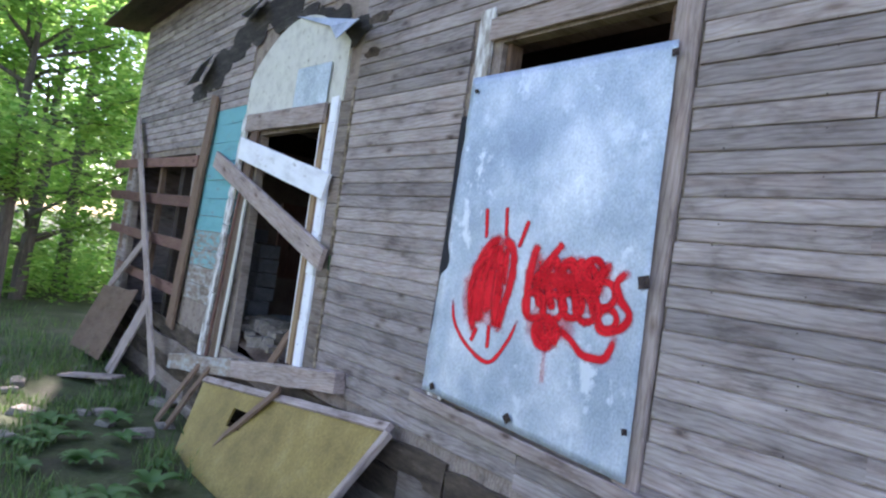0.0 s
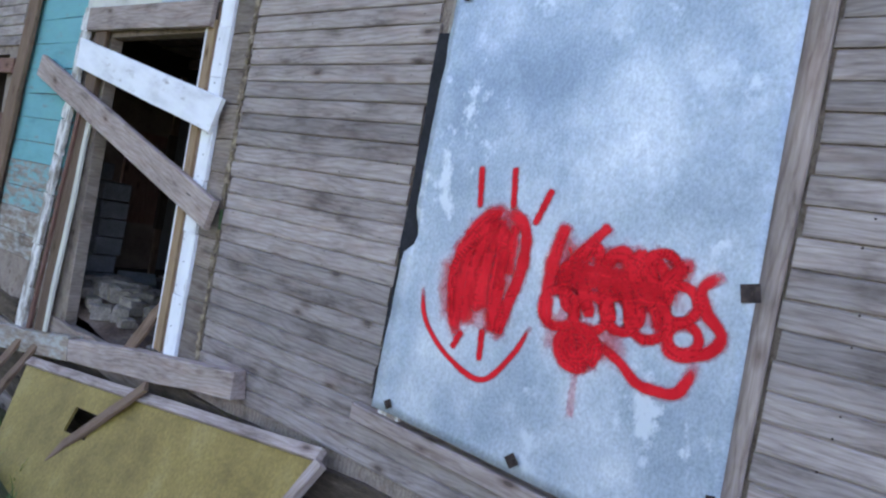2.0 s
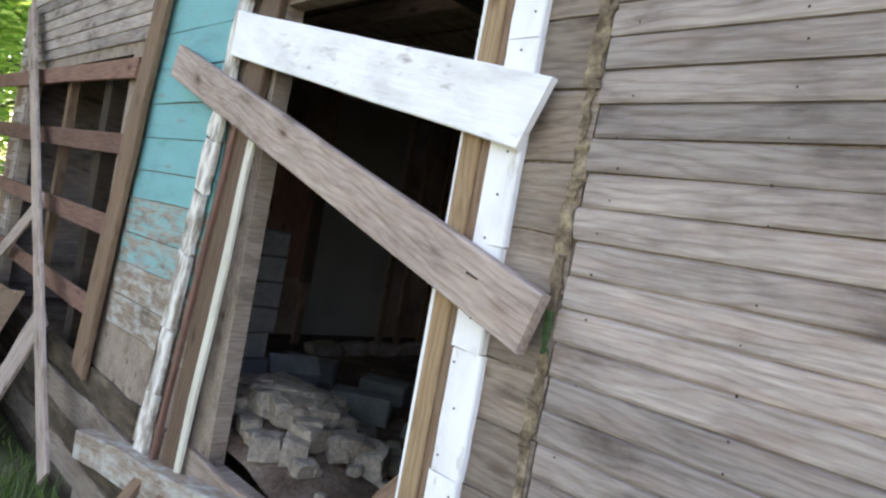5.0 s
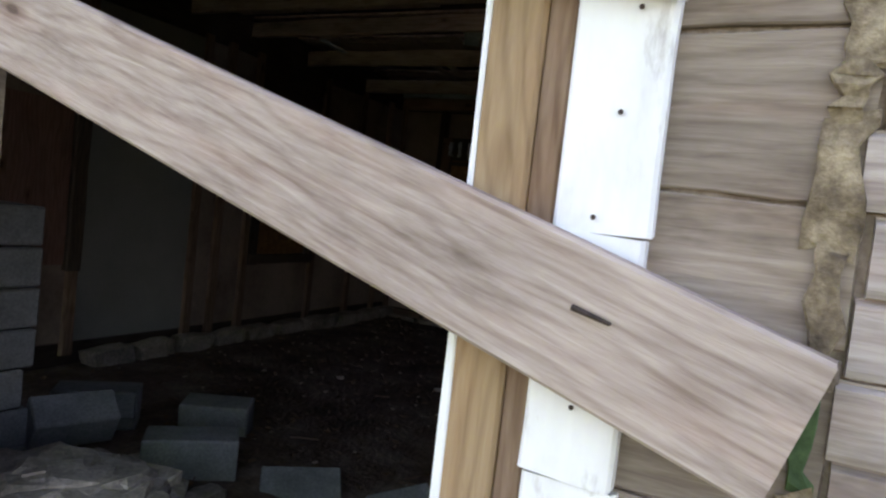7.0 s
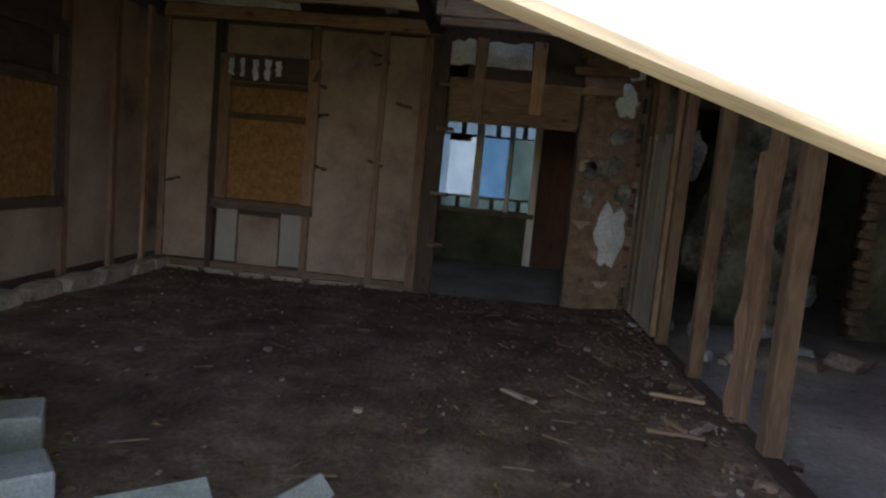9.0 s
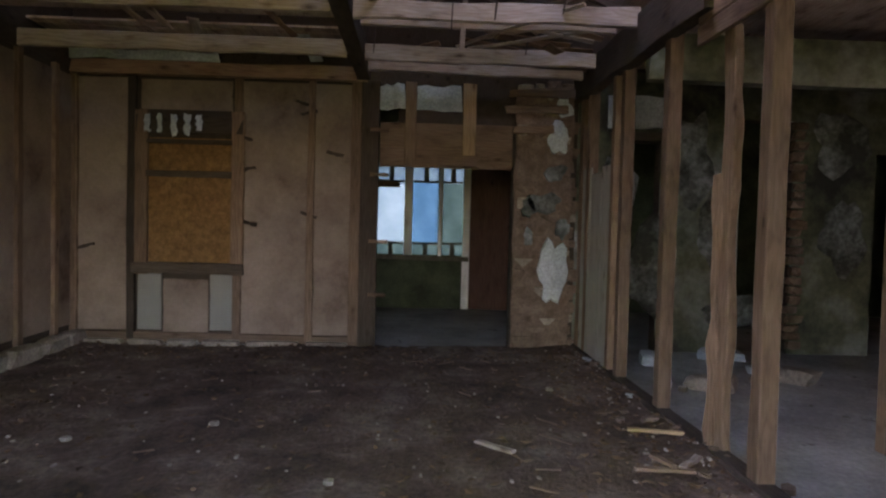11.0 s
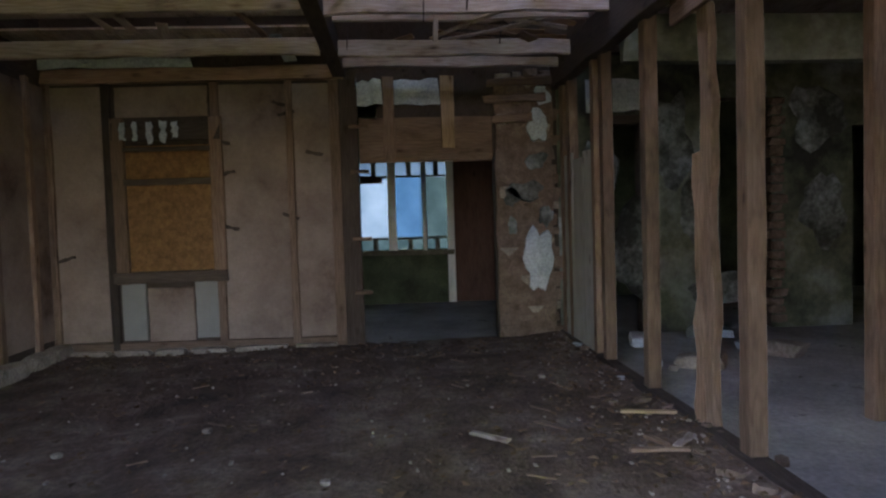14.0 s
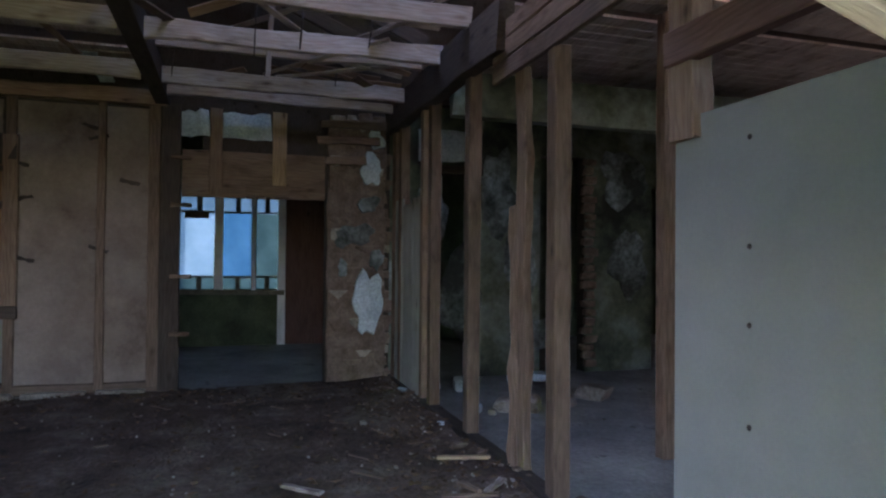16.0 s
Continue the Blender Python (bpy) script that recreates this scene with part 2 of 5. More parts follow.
MOSS = mottled("mossy_wall", [(0.35, (0.04, 0.048, 0.03)), (0.65, (0.1, 0.125, 0.075))], 2.0, bumpd=0.01)
OSB = mottled("chipboard_sheet", [(0.3, (0.105, 0.05, 0.018)), (0.5, (0.175, 0.09, 0.033)), (0.7, (0.25, 0.14, 0.055))], 16, fine=60, grit=0.5, bumpd=0.002, stretch=(1, 1, 0.6))
BARK = mottled("tree_bark", [(0.3, (0.06, 0.05, 0.04)), (0.7, (0.18, 0.155, 0.125))], 8, bumpd=0.03, stretch=(1, 1, 0.2))
LEAF = leafy("bright_leaves", (0.16, 0.36, 0.06), (0.5, 0.7, 0.17), 0.62)
WEED = leafy("weed_leaves", (0.035, 0.10, 0.02), (0.12, 0.25, 0.06), 0.35)
GRASS = leafy("grass_blades", (0.05, 0.12, 0.02), (0.19, 0.27, 0.08), 0.35)
RUST = mottled("rusted_iron", [(0.3, (0.03, 0.025, 0.025)), (0.7, (0.1, 0.07, 0.06))], 30, rough=0.7, metal=0.5, bumpd=0.001)


def spray():
    """Red spray paint: thick in the stroke's middle, speckled towards its edge."""
    m, n, l, b = material("red_spray_paint")
    at = n.new("ShaderNodeAttribute")
    at.attribute_name = "coat"
    tc = n.new("ShaderNodeTexCoord")
    f = noise_node(n, l, tc.outputs["Object"], 22, 7, 0.75)
    s = n.new("ShaderNodeMath")
    s.operation = "MULTIPLY_ADD"
    l.new(f.outputs[0], s.inputs[0])
    s.inputs[1].default_value = 1.0
    s.inputs[2].default_value = -0.58
    a = n.new("ShaderNodeMath")
    a.operation = "ADD"
    l.new(at.outputs["Fac"], a.inputs[0])
    l.new(s.outputs[0], a.inputs[1])
    r = ramp(n, [(0.0, (0, 0, 0)), (0.8, (1, 1, 1))])
    l.new(a.outputs[0], r.inputs[0])
    l.new(r.outputs[0], b.inputs["Alpha"])
    g = noise_node(n, l, tc.outputs["Object"], 9, 4)
    c = ramp(n, [(0.35, (0.62, 0.008, 0.014)), (0.7, (0.8, 0.018, 0.026))])
    l.new(g.outputs[0], c.inputs[0])
    l.new(c.outputs[0], b.inputs["Base Color"])
    b.inputs["Roughness"].default_value = 0.7
    b.inputs["Specular IOR Level"].default_value = 0.15
    return m


SPRAY = spray()


def pane_material(name, dim, clear):
    m, n, l, b = material(name)
    tc = n.new("ShaderNodeTexCoord")
    f = noise_node(n, l, tc.outputs["Object"], 2.5, 5)
    r = ramp(n, [(0.35, dim), (0.65, clear)])
    l.new(f.outputs[0], r.inputs[0])
    l.new(r.outputs[0], b.inputs["Base Color"])
    t = n.new("ShaderNodeBsdfTranslucent")
    l.new(r.outputs[0], t.inputs[0])
    mx = n.new("ShaderNodeMixShader")
    mx.inputs[0].default_value = 0.8
    l.new(b.outputs[0], mx.inputs[1])
    l.new(t.outputs[0], mx.inputs[2])
    l.new(mx.outputs[0], n["Material Output"].inputs[0])
    return m


PANE_WHITE = pane_material("milky_plastic_sheet", (0.125, 0.165, 0.195), (0.16, 0.2, 0.232))
PANE_BLUE = pane_material("blue_plastic_sheet", (0.055, 0.105, 0.15), (0.075, 0.13, 0.18))
PANE_GREY = pane_material("grey_plastic_sheet", (0.05, 0.075, 0.08), (0.075, 0.105, 0.11))


# ---------- building helpers ----------
def world_of(ob):
    m = ob.matrix_basis.copy()
    if ob.parent:
        m = world_of(ob.parent) @ ob.matrix_parent_inverse @ m
    return m


def attach(ob, parent):
    if parent is not None:
        ob.parent = parent
        ob.matrix_parent_inverse = world_of(parent).inverted()
    return ob


def mesh_of(name, verts, faces, mat, smooth=False):
    me = bpy.data.meshes.new(name)
    me.from_pydata(verts, [], faces)
    me.materials.append(mat)
    if smooth:
        me.polygons.foreach_set("use_smooth", [True] * len(me.polygons))
    me.update()
    return me


def part(name, bm, mat, parent=None, label="", m=None):
    me = bpy.data.meshes.new(name)
    bm.to_mesh(me)
    bm.free()
    me.materials.append(mat)
    ob = new(name, me)
    if m is not None:
        ob.matrix_basis = m
    attach(ob, parent)
    return tagged(ob, label)


def thing(name, at, label, category, group="", kind=""):
    e = new(name)
    e.matrix_basis = Matrix.Translation(at)
    return tagged(e, label, category, group, kind)


BOXF = [(0, 1, 2, 3), (7, 6, 5, 4), (0, 4, 5, 1), (1, 5, 6, 2), (2, 6, 7, 3), (3, 7, 4, 0)]


def boxes(name, cells, mat, parent=None, label=""):
    """Several joined boxes (x0, x1, y0, y1, z0, z1) as one mesh, in world places."""
    vs, fs = [], []
    for x0, x1, y0, y1, z0, z1 in cells:
        k = len(vs)
        vs += [(x0, y0, z0), (x0, y1, z0), (x1, y1, z0), (x1, y0, z0), (x0, y0, z1), (x0, y1, z1), (x1, y1, z1), (x1, y0, z1)]
        fs += [tuple(k + i for i in f) for f in BOXF]
    ob = new(name, mesh_of(name, vs, fs, mat))
    attach(ob, parent)
    return tagged(ob, label)


def holed(axis, a0, a1, u0, u1, z0, z1, holes):
    """Cells of a wall a0..a1 thick, u0..u1 long and z0..z1 high, with openings (u0, u1, z0, z1)."""
    us = sorted({u0, u1, *(min(max(h[i], u0), u1) for h in holes for i in (0, 1))})
    zs = sorted({z0, z1, *(min(max(h[i], z0), z1) for h in holes for i in (2, 3))})
    out = []
    for ua, ub in zip(us, us[1:]):
        run = None
        for za, zb in zip(zs, zs[1:]):
            um, zm = (ua + ub) / 2, (za + zb) / 2
            if any(h[0] < um < h[1] and h[2] < zm < h[3] for h in holes):
                run = None
                continue
            cell = [a0, a1, ua, ub, za, zb] if axis == "x" else [ua, ub, a0, a1, za, zb]
            if run:
                run[5] = zb
            else:
                out.append(cell)
                run = cell
    return out


def plank_mesh(name, L, w, th, mat, seg=5, wear=0.004, taper=1.0, cut=0.0, bow=0.0):
    """A worn board, centred, length along x, width along y, back at z = 0; chamfered long edges, uneven ends."""
    c = min(0.006, th * 0.25, w * 0.2)
    vs, fs = [], []
    for i in range(seg + 1):
        u = i / seg
        h = w / 2 * (1 + (taper - 1) * u)
        jit = [rnd.uniform(-wear, wear) for _ in range(4)]
        lift = bow * math.sin(math.pi * u)
        end = 0
        for (y, z) in ((-h, 0), (-h, th - c), (-h + c, th), (h - c, th), (h, th - c), (h, 0)):
            if i in (0, seg):
                end = rnd.uniform(-1, 1) * wear * 1.5 + cut * y / w * (1 if i else -1)
            vs.append((-L / 2 + L * u + end, y + (jit[0] if y < 0 else jit[1]), z + lift + (jit[2] * 0.4 if z else 0)))
    for i in range(seg):
        for j in range(6):
            a, b2 = i * 6 + j, i * 6 + (j + 1) % 6
            fs.append((a, a + 6, b2 + 6, b2))
    fs.append(tuple(range(6)))
    fs.append(tuple(seg * 6 + 5 - j for j in range(6)))
    return mesh_of(name, vs, fs, mat)


def between(p0, p1, face):
    p0, p1 = Vector(p0), Vector(p1)
    X = (p1 - p0).normalized()
    Z = Vector(face)
    Z = (Z - X * Z.dot(X)).normalized()
    Y = Z.cross(X)
    m = Matrix((X, Y, Z)).transposed().to_4x4()
    m.translation = (p0 + p1) / 2
    return m, (p1 - p0).length


def plank(name, p0, p1, w, th, mat, face=(-1, 0, 0), parent=None, label="", **kw):
    m, L = between(p0, p1, face)
    ob = new(name, plank_mesh(name, L, w, th, mat, **kw))
    ob.matrix_basis = m
    attach(ob, parent)
    return tagged(ob, label)


def rock(name, at, size, mat, parent=None, seed=0, sub=2, turn=0.0):
    bm = bmesh.new()
    bmesh.ops.create_icosphere(bm, subdivisions=sub, radius=1)
    for v in bm.verts:
        k = 1 + 0.35 * noise.noise(v.co * 1.3 + Vector((seed * 3.1, seed, 0)))
        d = v.co * k
        d = Vector([max(-0.6, min(0.6, q)) for q in d])
        v.co = Vector((d.x * size[0] + 0.25 * d.z * size[0] * math.sin(seed), d.y * size[1], d.z * size[2] + 0.2 * d.x * size[2] * math.cos(seed * 2)))
    return part(name, bm, mat, parent, "", Matrix.Translation(at) @ pose(0, 0, 0, 0, 0, turn))


def chunk_block(name, at, size, turn, mat, hollow=True, tilt=0.0):
    """A hollow concrete block: a body with two recessed cores on its upper face."""
    bm = bmesh.new()
    bmesh.ops.create_cube(bm, size=1)
    bmesh.ops.scale(bm, vec=size, verts=bm.verts)
    if hollow:
        top = max(bm.faces, key=lambda f: f.calc_center_median().y * -1)
        r = bmesh.ops.subdivide_edges(bm, edges=[e for e in top.edges if abs(e.verts[0].co.x - e.verts[1].co.x) > 0.01], cuts=1)
        faces = [f for f in bm.faces if f.normal.y < -0.9]
        ins = bmesh.ops.inset_individual(bm, faces=faces, thickness=min(size) * 0.18)
        for f in faces:
            for v in f.verts:
                v.co.y += size[1] * 0.6
    bmesh.ops.bevel(bm, geom=[e for e in bm.edges if e.calc_length() > min(size) * 0.9], offset=0.008, segments=1, affect="EDGES")
    ob = part(name, bm, mat, None, "", Matrix.Translation(at) @ pose(0, 0, 0, tilt, 0, turn))
    return ob


def ground_z(x, y):
    s = min(max((y - 2.5) / 3.6, 0), 1)
    z = -0.25 - 0.65 * s * s * (3 - 2 * s)
    return z + 0.05 * noise.noise(Vector((x * 0.7, y * 0.7, 0))) + 0.02 * noise.noise(Vector((x * 3, y * 3, 4)))

# ---------- ground ----------
def build_ground():
    xs = [-400, -120, -40, -15] + [-8 + 0.25 * i for i in range(45)] + [3.3, 8, 15, 30, 60, 150, 400]
    ys = [-400, -120, -40, -15] + [-6 + 0.3 * i for i in range(80)] + [22, 30, 45, 80, 160, 400]
    vs = [(x, y, ground_z(x, y) - (0.25 if x > 3.25 and -3.2 < y < 13.6 and x < 15.2 else 0)) for y in ys for x in xs]
    w = len(xs)
    fs = [(j * w + i, j * w + i + 1, (j + 1) * w + i + 1, (j + 1) * w + i) for j in range(len(ys) - 1) for i in range(w - 1)]
    ob = new("ground", mesh_of("ground", vs, fs, SOIL, True))
    tagged(ob, "brown leafy soil with sparse green growth around the house", "ground", kind="structure")


build_ground()

# ---------- front wall ----------
W2 = (2.17, 3.55, 0.55, 3.1)
OP = (6.06, 7.62, 0.1, 2.68)
SL = (9.9, 13.0, -0.3, 2.56)
TOP = 5.05
YN, YF = -3.0, 13.6
wall = tagged(boxes("wall_front", holed("x", 3.1, 3.2, YN, YF, -1.1, TOP, [W2, OP, SL]), SHEATH), "weathered grey board wall of a sagging wooden house", "wall", kind="structure")


def siding_mesh(L, pitch):
    """One novelty-siding board: flat face, coved upper lip, butt edge below."""
    h = pitch - 0.003
    prof = [(0, 0), (0, 0.016), (h * 0.1, 0.019), (h * 0.9, 0.017), (h * 0.965, 0.006), (h, 0.006), (h, 0)]
    seg = max(2, int(L / 0.6))
    vs, fs = [], []
    k = len(prof)
    for i in range(seg + 1):
        u = i / seg
        wob = rnd.uniform(-0.0022, 0.0022)
        out = rnd.uniform(-0.0015, 0.002)
        e = rnd.uniform(-0.012, 0.012) if i in (0, seg) else 0
        for (y, z) in prof:
            vs.append((-L / 2 + L * u + e, y - h / 2 + wob, z + (out if z else 0)))
    for i in range(seg):
        for j in range(k):
            a, b2 = i * k + j, i * k + (j + 1) % k
            fs.append((a, a + k, b2 + k, b2))
    fs += [tuple(range(k)), tuple(seg * k + k - 1 - j for j in range(k))]
    return mesh_of("siding_board", vs, fs, GREY)


def siding_rows(pitch, joint, spans):
    """Rows of boards with a joint at the given height; spans(mid) gives the runs of a row."""
    z = joint - pitch * int((joint - 0.12) / pitch)
    while z < TOP - 0.05:
        mid = z + pitch / 2
        for y0, y1 in spans(mid):
            y = y0
            while y < y1 - 0.01:
                ln = rnd.uniform(1.8, 4.2)
                ye = y1 if y1 - (y + ln) < 0.7 else y + ln
                ob = new("siding_board", siding_mesh(ye - y - 0.003, pitch))
                ob.matrix_basis = between((3.098, ye, mid), (3.098, y, mid), (-1, 0, 0))[0] @ pose(0, 0, 0, rnd.uniform(-0.7, 0.7), 0, rnd.uniform(-0.06, 0.06))
                attach(ob, wall)
                y = ye
        z += pitch


def near_spans(mid):
    return [(YN, 2.86 if mid < 0.48 or mid > 3.3 else 1.97)]


def far_spans(mid):
    a = 2.86 if mid < 0.48 or mid > 3.3 else 3.87
    if mid > 3.95:
        return [(a, 13.6)]
    return [(a, 5.5), (8.15, 13.6) if mid > 3.05 else (9.6, 13.6) if mid > 2.62 else (13.05, 13.6)]


siding_rows(0.1156, 2.94, near_spans)
siding_rows(0.1108, 2.32, far_spans)


def siding_nails():
    vs, fs = [], []
    for y0 in (0.4, 0.85, 1.3, 1.75, 4.0, 4.42, 4.9, 5.4):
        z = 0.15
        while z < 3.3:
            if rnd.random() < 0.75:
                y, r, zz = y0 + rnd.uniform(-0.025, 0.025), rnd.uniform(0.003, 0.0055), z + rnd.uniform(0, 0.05)
                k = len(vs)
                vs += [(3.0772, y + r * math.cos(a * math.pi / 3), zz + r * math.sin(a * math.pi / 3)) for a in range(6)]
                fs.append(tuple(k + a for a in range(6)))
            z += 0.1145
    ob = new("nail_heads", mesh_of("nail_heads", vs, fs, RUST))
    attach(ob, wall)
    tagged(ob, "dark rusty nail heads in rows", kind="stuff")


siding_nails()
# base timbers and stones under the siding
for lay in range(5):
    y = -3.0
    while y < 13.4:
        ln = rnd.uniform(1.4, 3.2)
        z = 0.0 - 0.23 * lay
        plank("base_timber", (3.1, min(y + ln, 13.5), z + rnd.uniform(-0.03, 0.03)), (3.1, y, z), 0.23, 0.03 + 0.02 * rnd.random(), SHEATH if rnd.random() < 0.35 else ROT, parent=wall, wear=0.02, seg=8)
        y += ln + 0.01

# wide sheathing boards bared beside the broken opening
z = 0.02
while z < 3.1:
    h = rnd.uniform(0.2, 0.27)
    plank("sheathing_board", (3.098, 5.98, z + h / 2), (3.098, 5.505, z + h / 2), h - 0.006, 0.012, SHEATH, parent=wall)
    if z > 0.3:
        lean = (z - 0.3) * 0.1
        plank("teal_board", (3.098, 9.5 - lean, z + h / 2), (3.098, 8.08, z + h / 2), h - 0.006, 0.014, TEAL if z > 1.25 else TEALWORN if z > 0.95 else WORN, parent=wall)
    z += h


# ---------- the boarded window ----------
def boarded_window():
    win = thing("window_1", (3.1, 2.86, 0.5), "tall window closed by a galvanised sheet with red spray paint", "window", kind="structure")
    plank("side_trim", (3.09, 3.72, 0.5), (3.09, 3.72, 3.36), 0.15, 0.03, PEEL, parent=win)
    plank("side_trim", (3.09, 2.06, 0.42), (3.09, 2.06, 3.3), 0.15, 0.034, PLANKGREY, parent=win)
    plank("head_trim", (3.09, 3.66, 3.2), (3.09, 1.95, 3.2), 0.16, 0.036, PLANKGREY, parent=win)
    plank("inner_jamb", (3.2, 3.54, 0.55), (3.2, 3.54, 3.1), 0.12, 0.04, BROWN, face=(0, -1, 0), parent=win)
    plank("inner_jamb", (3.2, 2.18, 0.55), (3.2, 2.18, 3.1), 0.12, 0.04, BROWN, face=(0, 1, 0), parent=win)
    plank("window_sill", (3.09, 3.95, 0.5), (3.09, 1.85, 0.42), 0.09, 0.07, PLANKGREY, parent=win)
    # black paper behind the sheet's edge
    n = 16
    vs, fs = [], []
    for i in range(n + 1):
        z = 0.6 + 1.98 * i / n
        for y in (3.66, 3.84 + rnd.uniform(-0.012, 0.012)):
            vs += [(3.05, y, z)]
    fs = [(2 * i, 2 * i + 2, 2 * i + 3, 2 * i + 1) for i in range(n)]
    part_ob = new("tar_paper_strip", mesh_of("tar_paper_strip", vs, fs, TAR))
    attach(part_ob, win)
    sol = part_ob.modifiers.new("thick", "SOLIDIFY")
    sol.thickness = 0.006
    # sheet with dented edges and a torn notch
    nu, nv = 34, 46
    vs, fs = [], []
    for j in range(nv + 1):
        v = j / nv
        for i in range(nu + 1):
            u = i / nu
            y0, y1 = 3.775 - 0.045 * v, 2.04 + 0.04 * v
            y = y0 + (y1 - y0) * u
            z = (0.575 + (0.495 - 0.575) * u) * (1 - v) + 2.846 * v
            if i == 0:
                y += 0.012 * noise.noise(Vector((0, 0, z * 6))) - (0.05 * math.exp(-((z - 1.52) / 0.09) ** 2))
                if z < 1.42:
                    y += 0.03
            x = 3.03 + 0.012 * noise.noise(Vector((y * 1.1, z * 0.9, 0))) + 0.004 * noise.noise(Vector((y * 5, z * 5, 2)))
            if i < 2:
                x -= 0.008 * (1 + noise.noise(Vector((1, 2, z * 5))))
            vs.append((x, y, z))
    w = nu + 1
    fs = [(j * w + i, j * w + i + 1, (j + 1) * w + i + 1, (j + 1) * w + i) for j in range(nv) for i in range(nu)]
    sheet = new("metal_sheet", mesh_of("metal_sheet", vs, fs, METAL, True))
    attach(sheet, win)
    s = sheet.modifiers.new("thick", "SOLIDIFY")
    s.thickness, s.offset = 0.003, 0
    tagged(sheet, "dented galvanised sheet, mottled blue-grey, nailed at its edges")
    for y, z, r in ((2.075, 1.545, 0.05), (2.92, 0.6, 0.04), (3.69, 0.62, 0.032), (2.075, 2.77, 0.03), (2.07, 0.76, 0.025), (3.66, 2.74, 0.02)):
        bm = bmesh.new()
        bmesh.ops.create_cone(bm, segments=4, radius1=r, radius2=r * 0.85, depth=0.006, cap_ends=True)
        bmesh.ops.create_cone(bm, segments=8, radius1=0.012, radius2=0.009, depth=0.022, cap_ends=True)
        part("nail_plate", bm, RUST, win, "", Matrix.Translation((3.012, y, z)) @ pose(0, 0, 0, 0, 90, 0) @ pose(0, 0, 0, 0, 0, rnd.uniform(0, 40)))
    return win


WIN = boarded_window()


# ---------- graffiti ----------
def graffiti():
    vs, fs, coat = [], [], []

    def sheet_x(y, z):
        return 3.03 + 0.012 * noise.noise(Vector((y * 1.1, z * 0.9, 0))) + 0.004 * noise.noise(Vector((y * 5, z * 5, 2))) - 0.0045

    def stroke(path, width, n=60, strength=1.0):
        base = len(vs)
        lift = 0.0002 * (len(coat) % 7)
        for i in range(n + 1):
            u = i / n
            y, z = path(u)
            y2, z2 = path(min(1, u + 1e-3))
            y3, z3 = path(max(0, u - 1e-3))
            ty, tz = y2 - y3, z2 - z3
            ln = math.hypot(ty, tz) or 1
            ny, nz = -tz / ln, ty / ln
            w = width * (1 + 0.25 * noise.noise(Vector((u * 9, width * 90, 0))))
            for s, c in ((-1, 0), (-0.7, 0.22), (-0.4, 0.8), (0, 1.15), (0.4, 0.8), (0.7, 0.22), (1, 0)):
                yy, zz = y + ny * s * w, z + nz * s * w
                vs.append((sheet_x(yy, zz) - lift, yy, zz))
                coat.append(c * strength * min(1, (u + 0.03) * 6, (1.03 - u) * 6))
        for i in range(n):
            for j in range(6):
                a = base + i * 7 + j
                fs.append((a, a + 7, a + 8, a + 1))

    def curve(*pts):
        """A smooth line through a few turning points."""
        def f(u):
            k = min(int(u * (len(pts) - 1)), len(pts) - 2)
            v = u * (len(pts) - 1) - k
            q = [pts[min(max(k + j, 0), len(pts) - 1)] for j in (-1, 0, 1, 2)]
            return tuple(0.5 * (2 * b2 + (c - a) * v + (2 * a - 5 * b2 + 4 * c - d) * v * v + (3 * b2 - a - 3 * c + d) * v ** 3) for a, b2, c, d in zip(*q))
        return f

    def loop(y, z, r, turns=1.3, start=0.0):
        return lambda u: (y + r * math.cos(start + u * turns * math.tau), z + r * 0.95 * math.sin(start + u * turns * math.tau))

    # beetle body: an egg, narrow at its lower end, filled with thick strokes
    stroke(curve((3.19, 1.72), (3.33, 1.63), (3.43, 1.42), (3.41, 1.22), (3.35, 1.05)), 0.065, 50)
    stroke(curve((3.19, 1.72), (3.08, 1.64), (3.06, 1.48), (3.10, 1.28), (3.14, 1.10)), 0.055, 50)
    stroke(curve((3.22, 1.66), (3.34, 1.5), (3.36, 1.3), (3.33, 1.12)), 0.10, 40)
    stroke(curve((3.2, 1.68), (3.27, 1.5), (3.28, 1.35), (3.26, 1.2)), 0.11, 40)
    stroke(curve((3.17, 1.64), (3.18, 1.45), (3.17, 1.25), (3.15, 1.12)), 0.075, 40)
    stroke(curve((3.13, 1.66), (3.13, 1.55), (3.12, 1.4)), 0.05, 24, 0.8)
    stroke(curve((3.3, 1.6), (3.47, 1.38), (3.42, 1.12)), 0.09, 30, 0.42)
    stroke(curve((3.22, 1.72), (3.2, 1.4), (3.2, 1.1)), 0.2, 30, 0.4)
    for a, b2 in (((3.385, 1.91), (3.355, 1.70)), ((3.195, 1.92), (3.165, 1.72)), ((2.975, 1.84), (3.04, 1.66)), ((3.215, 1.14), (3.2, 0.98)), ((3.33, 1.1), (3.37, 1.0))):
        stroke(curve(a, b2), 0.029, 14)
    stroke(curve((3.615, 1.26), (3.56, 1.1), (3.39, 0.96), (3.17, 0.90), (3.03, 1.05), (2.96, 1.21)), 0.024, 60)
    # scribble: a thick band of loops with a bare lower edge
    stroke(lambda u: (2.88 - 0.58 * u + 0.03 * math.sin(u * 60), 1.53 - 0.01 * u + 0.085 * math.sin(u * 43)), 0.05, 200)
    stroke(lambda u: (2.9 - 0.5 * u + 0.05 * math.cos(u * 31), 1.42 + 0.09 * math.sin(u * 31 + 1)), 0.042, 160)
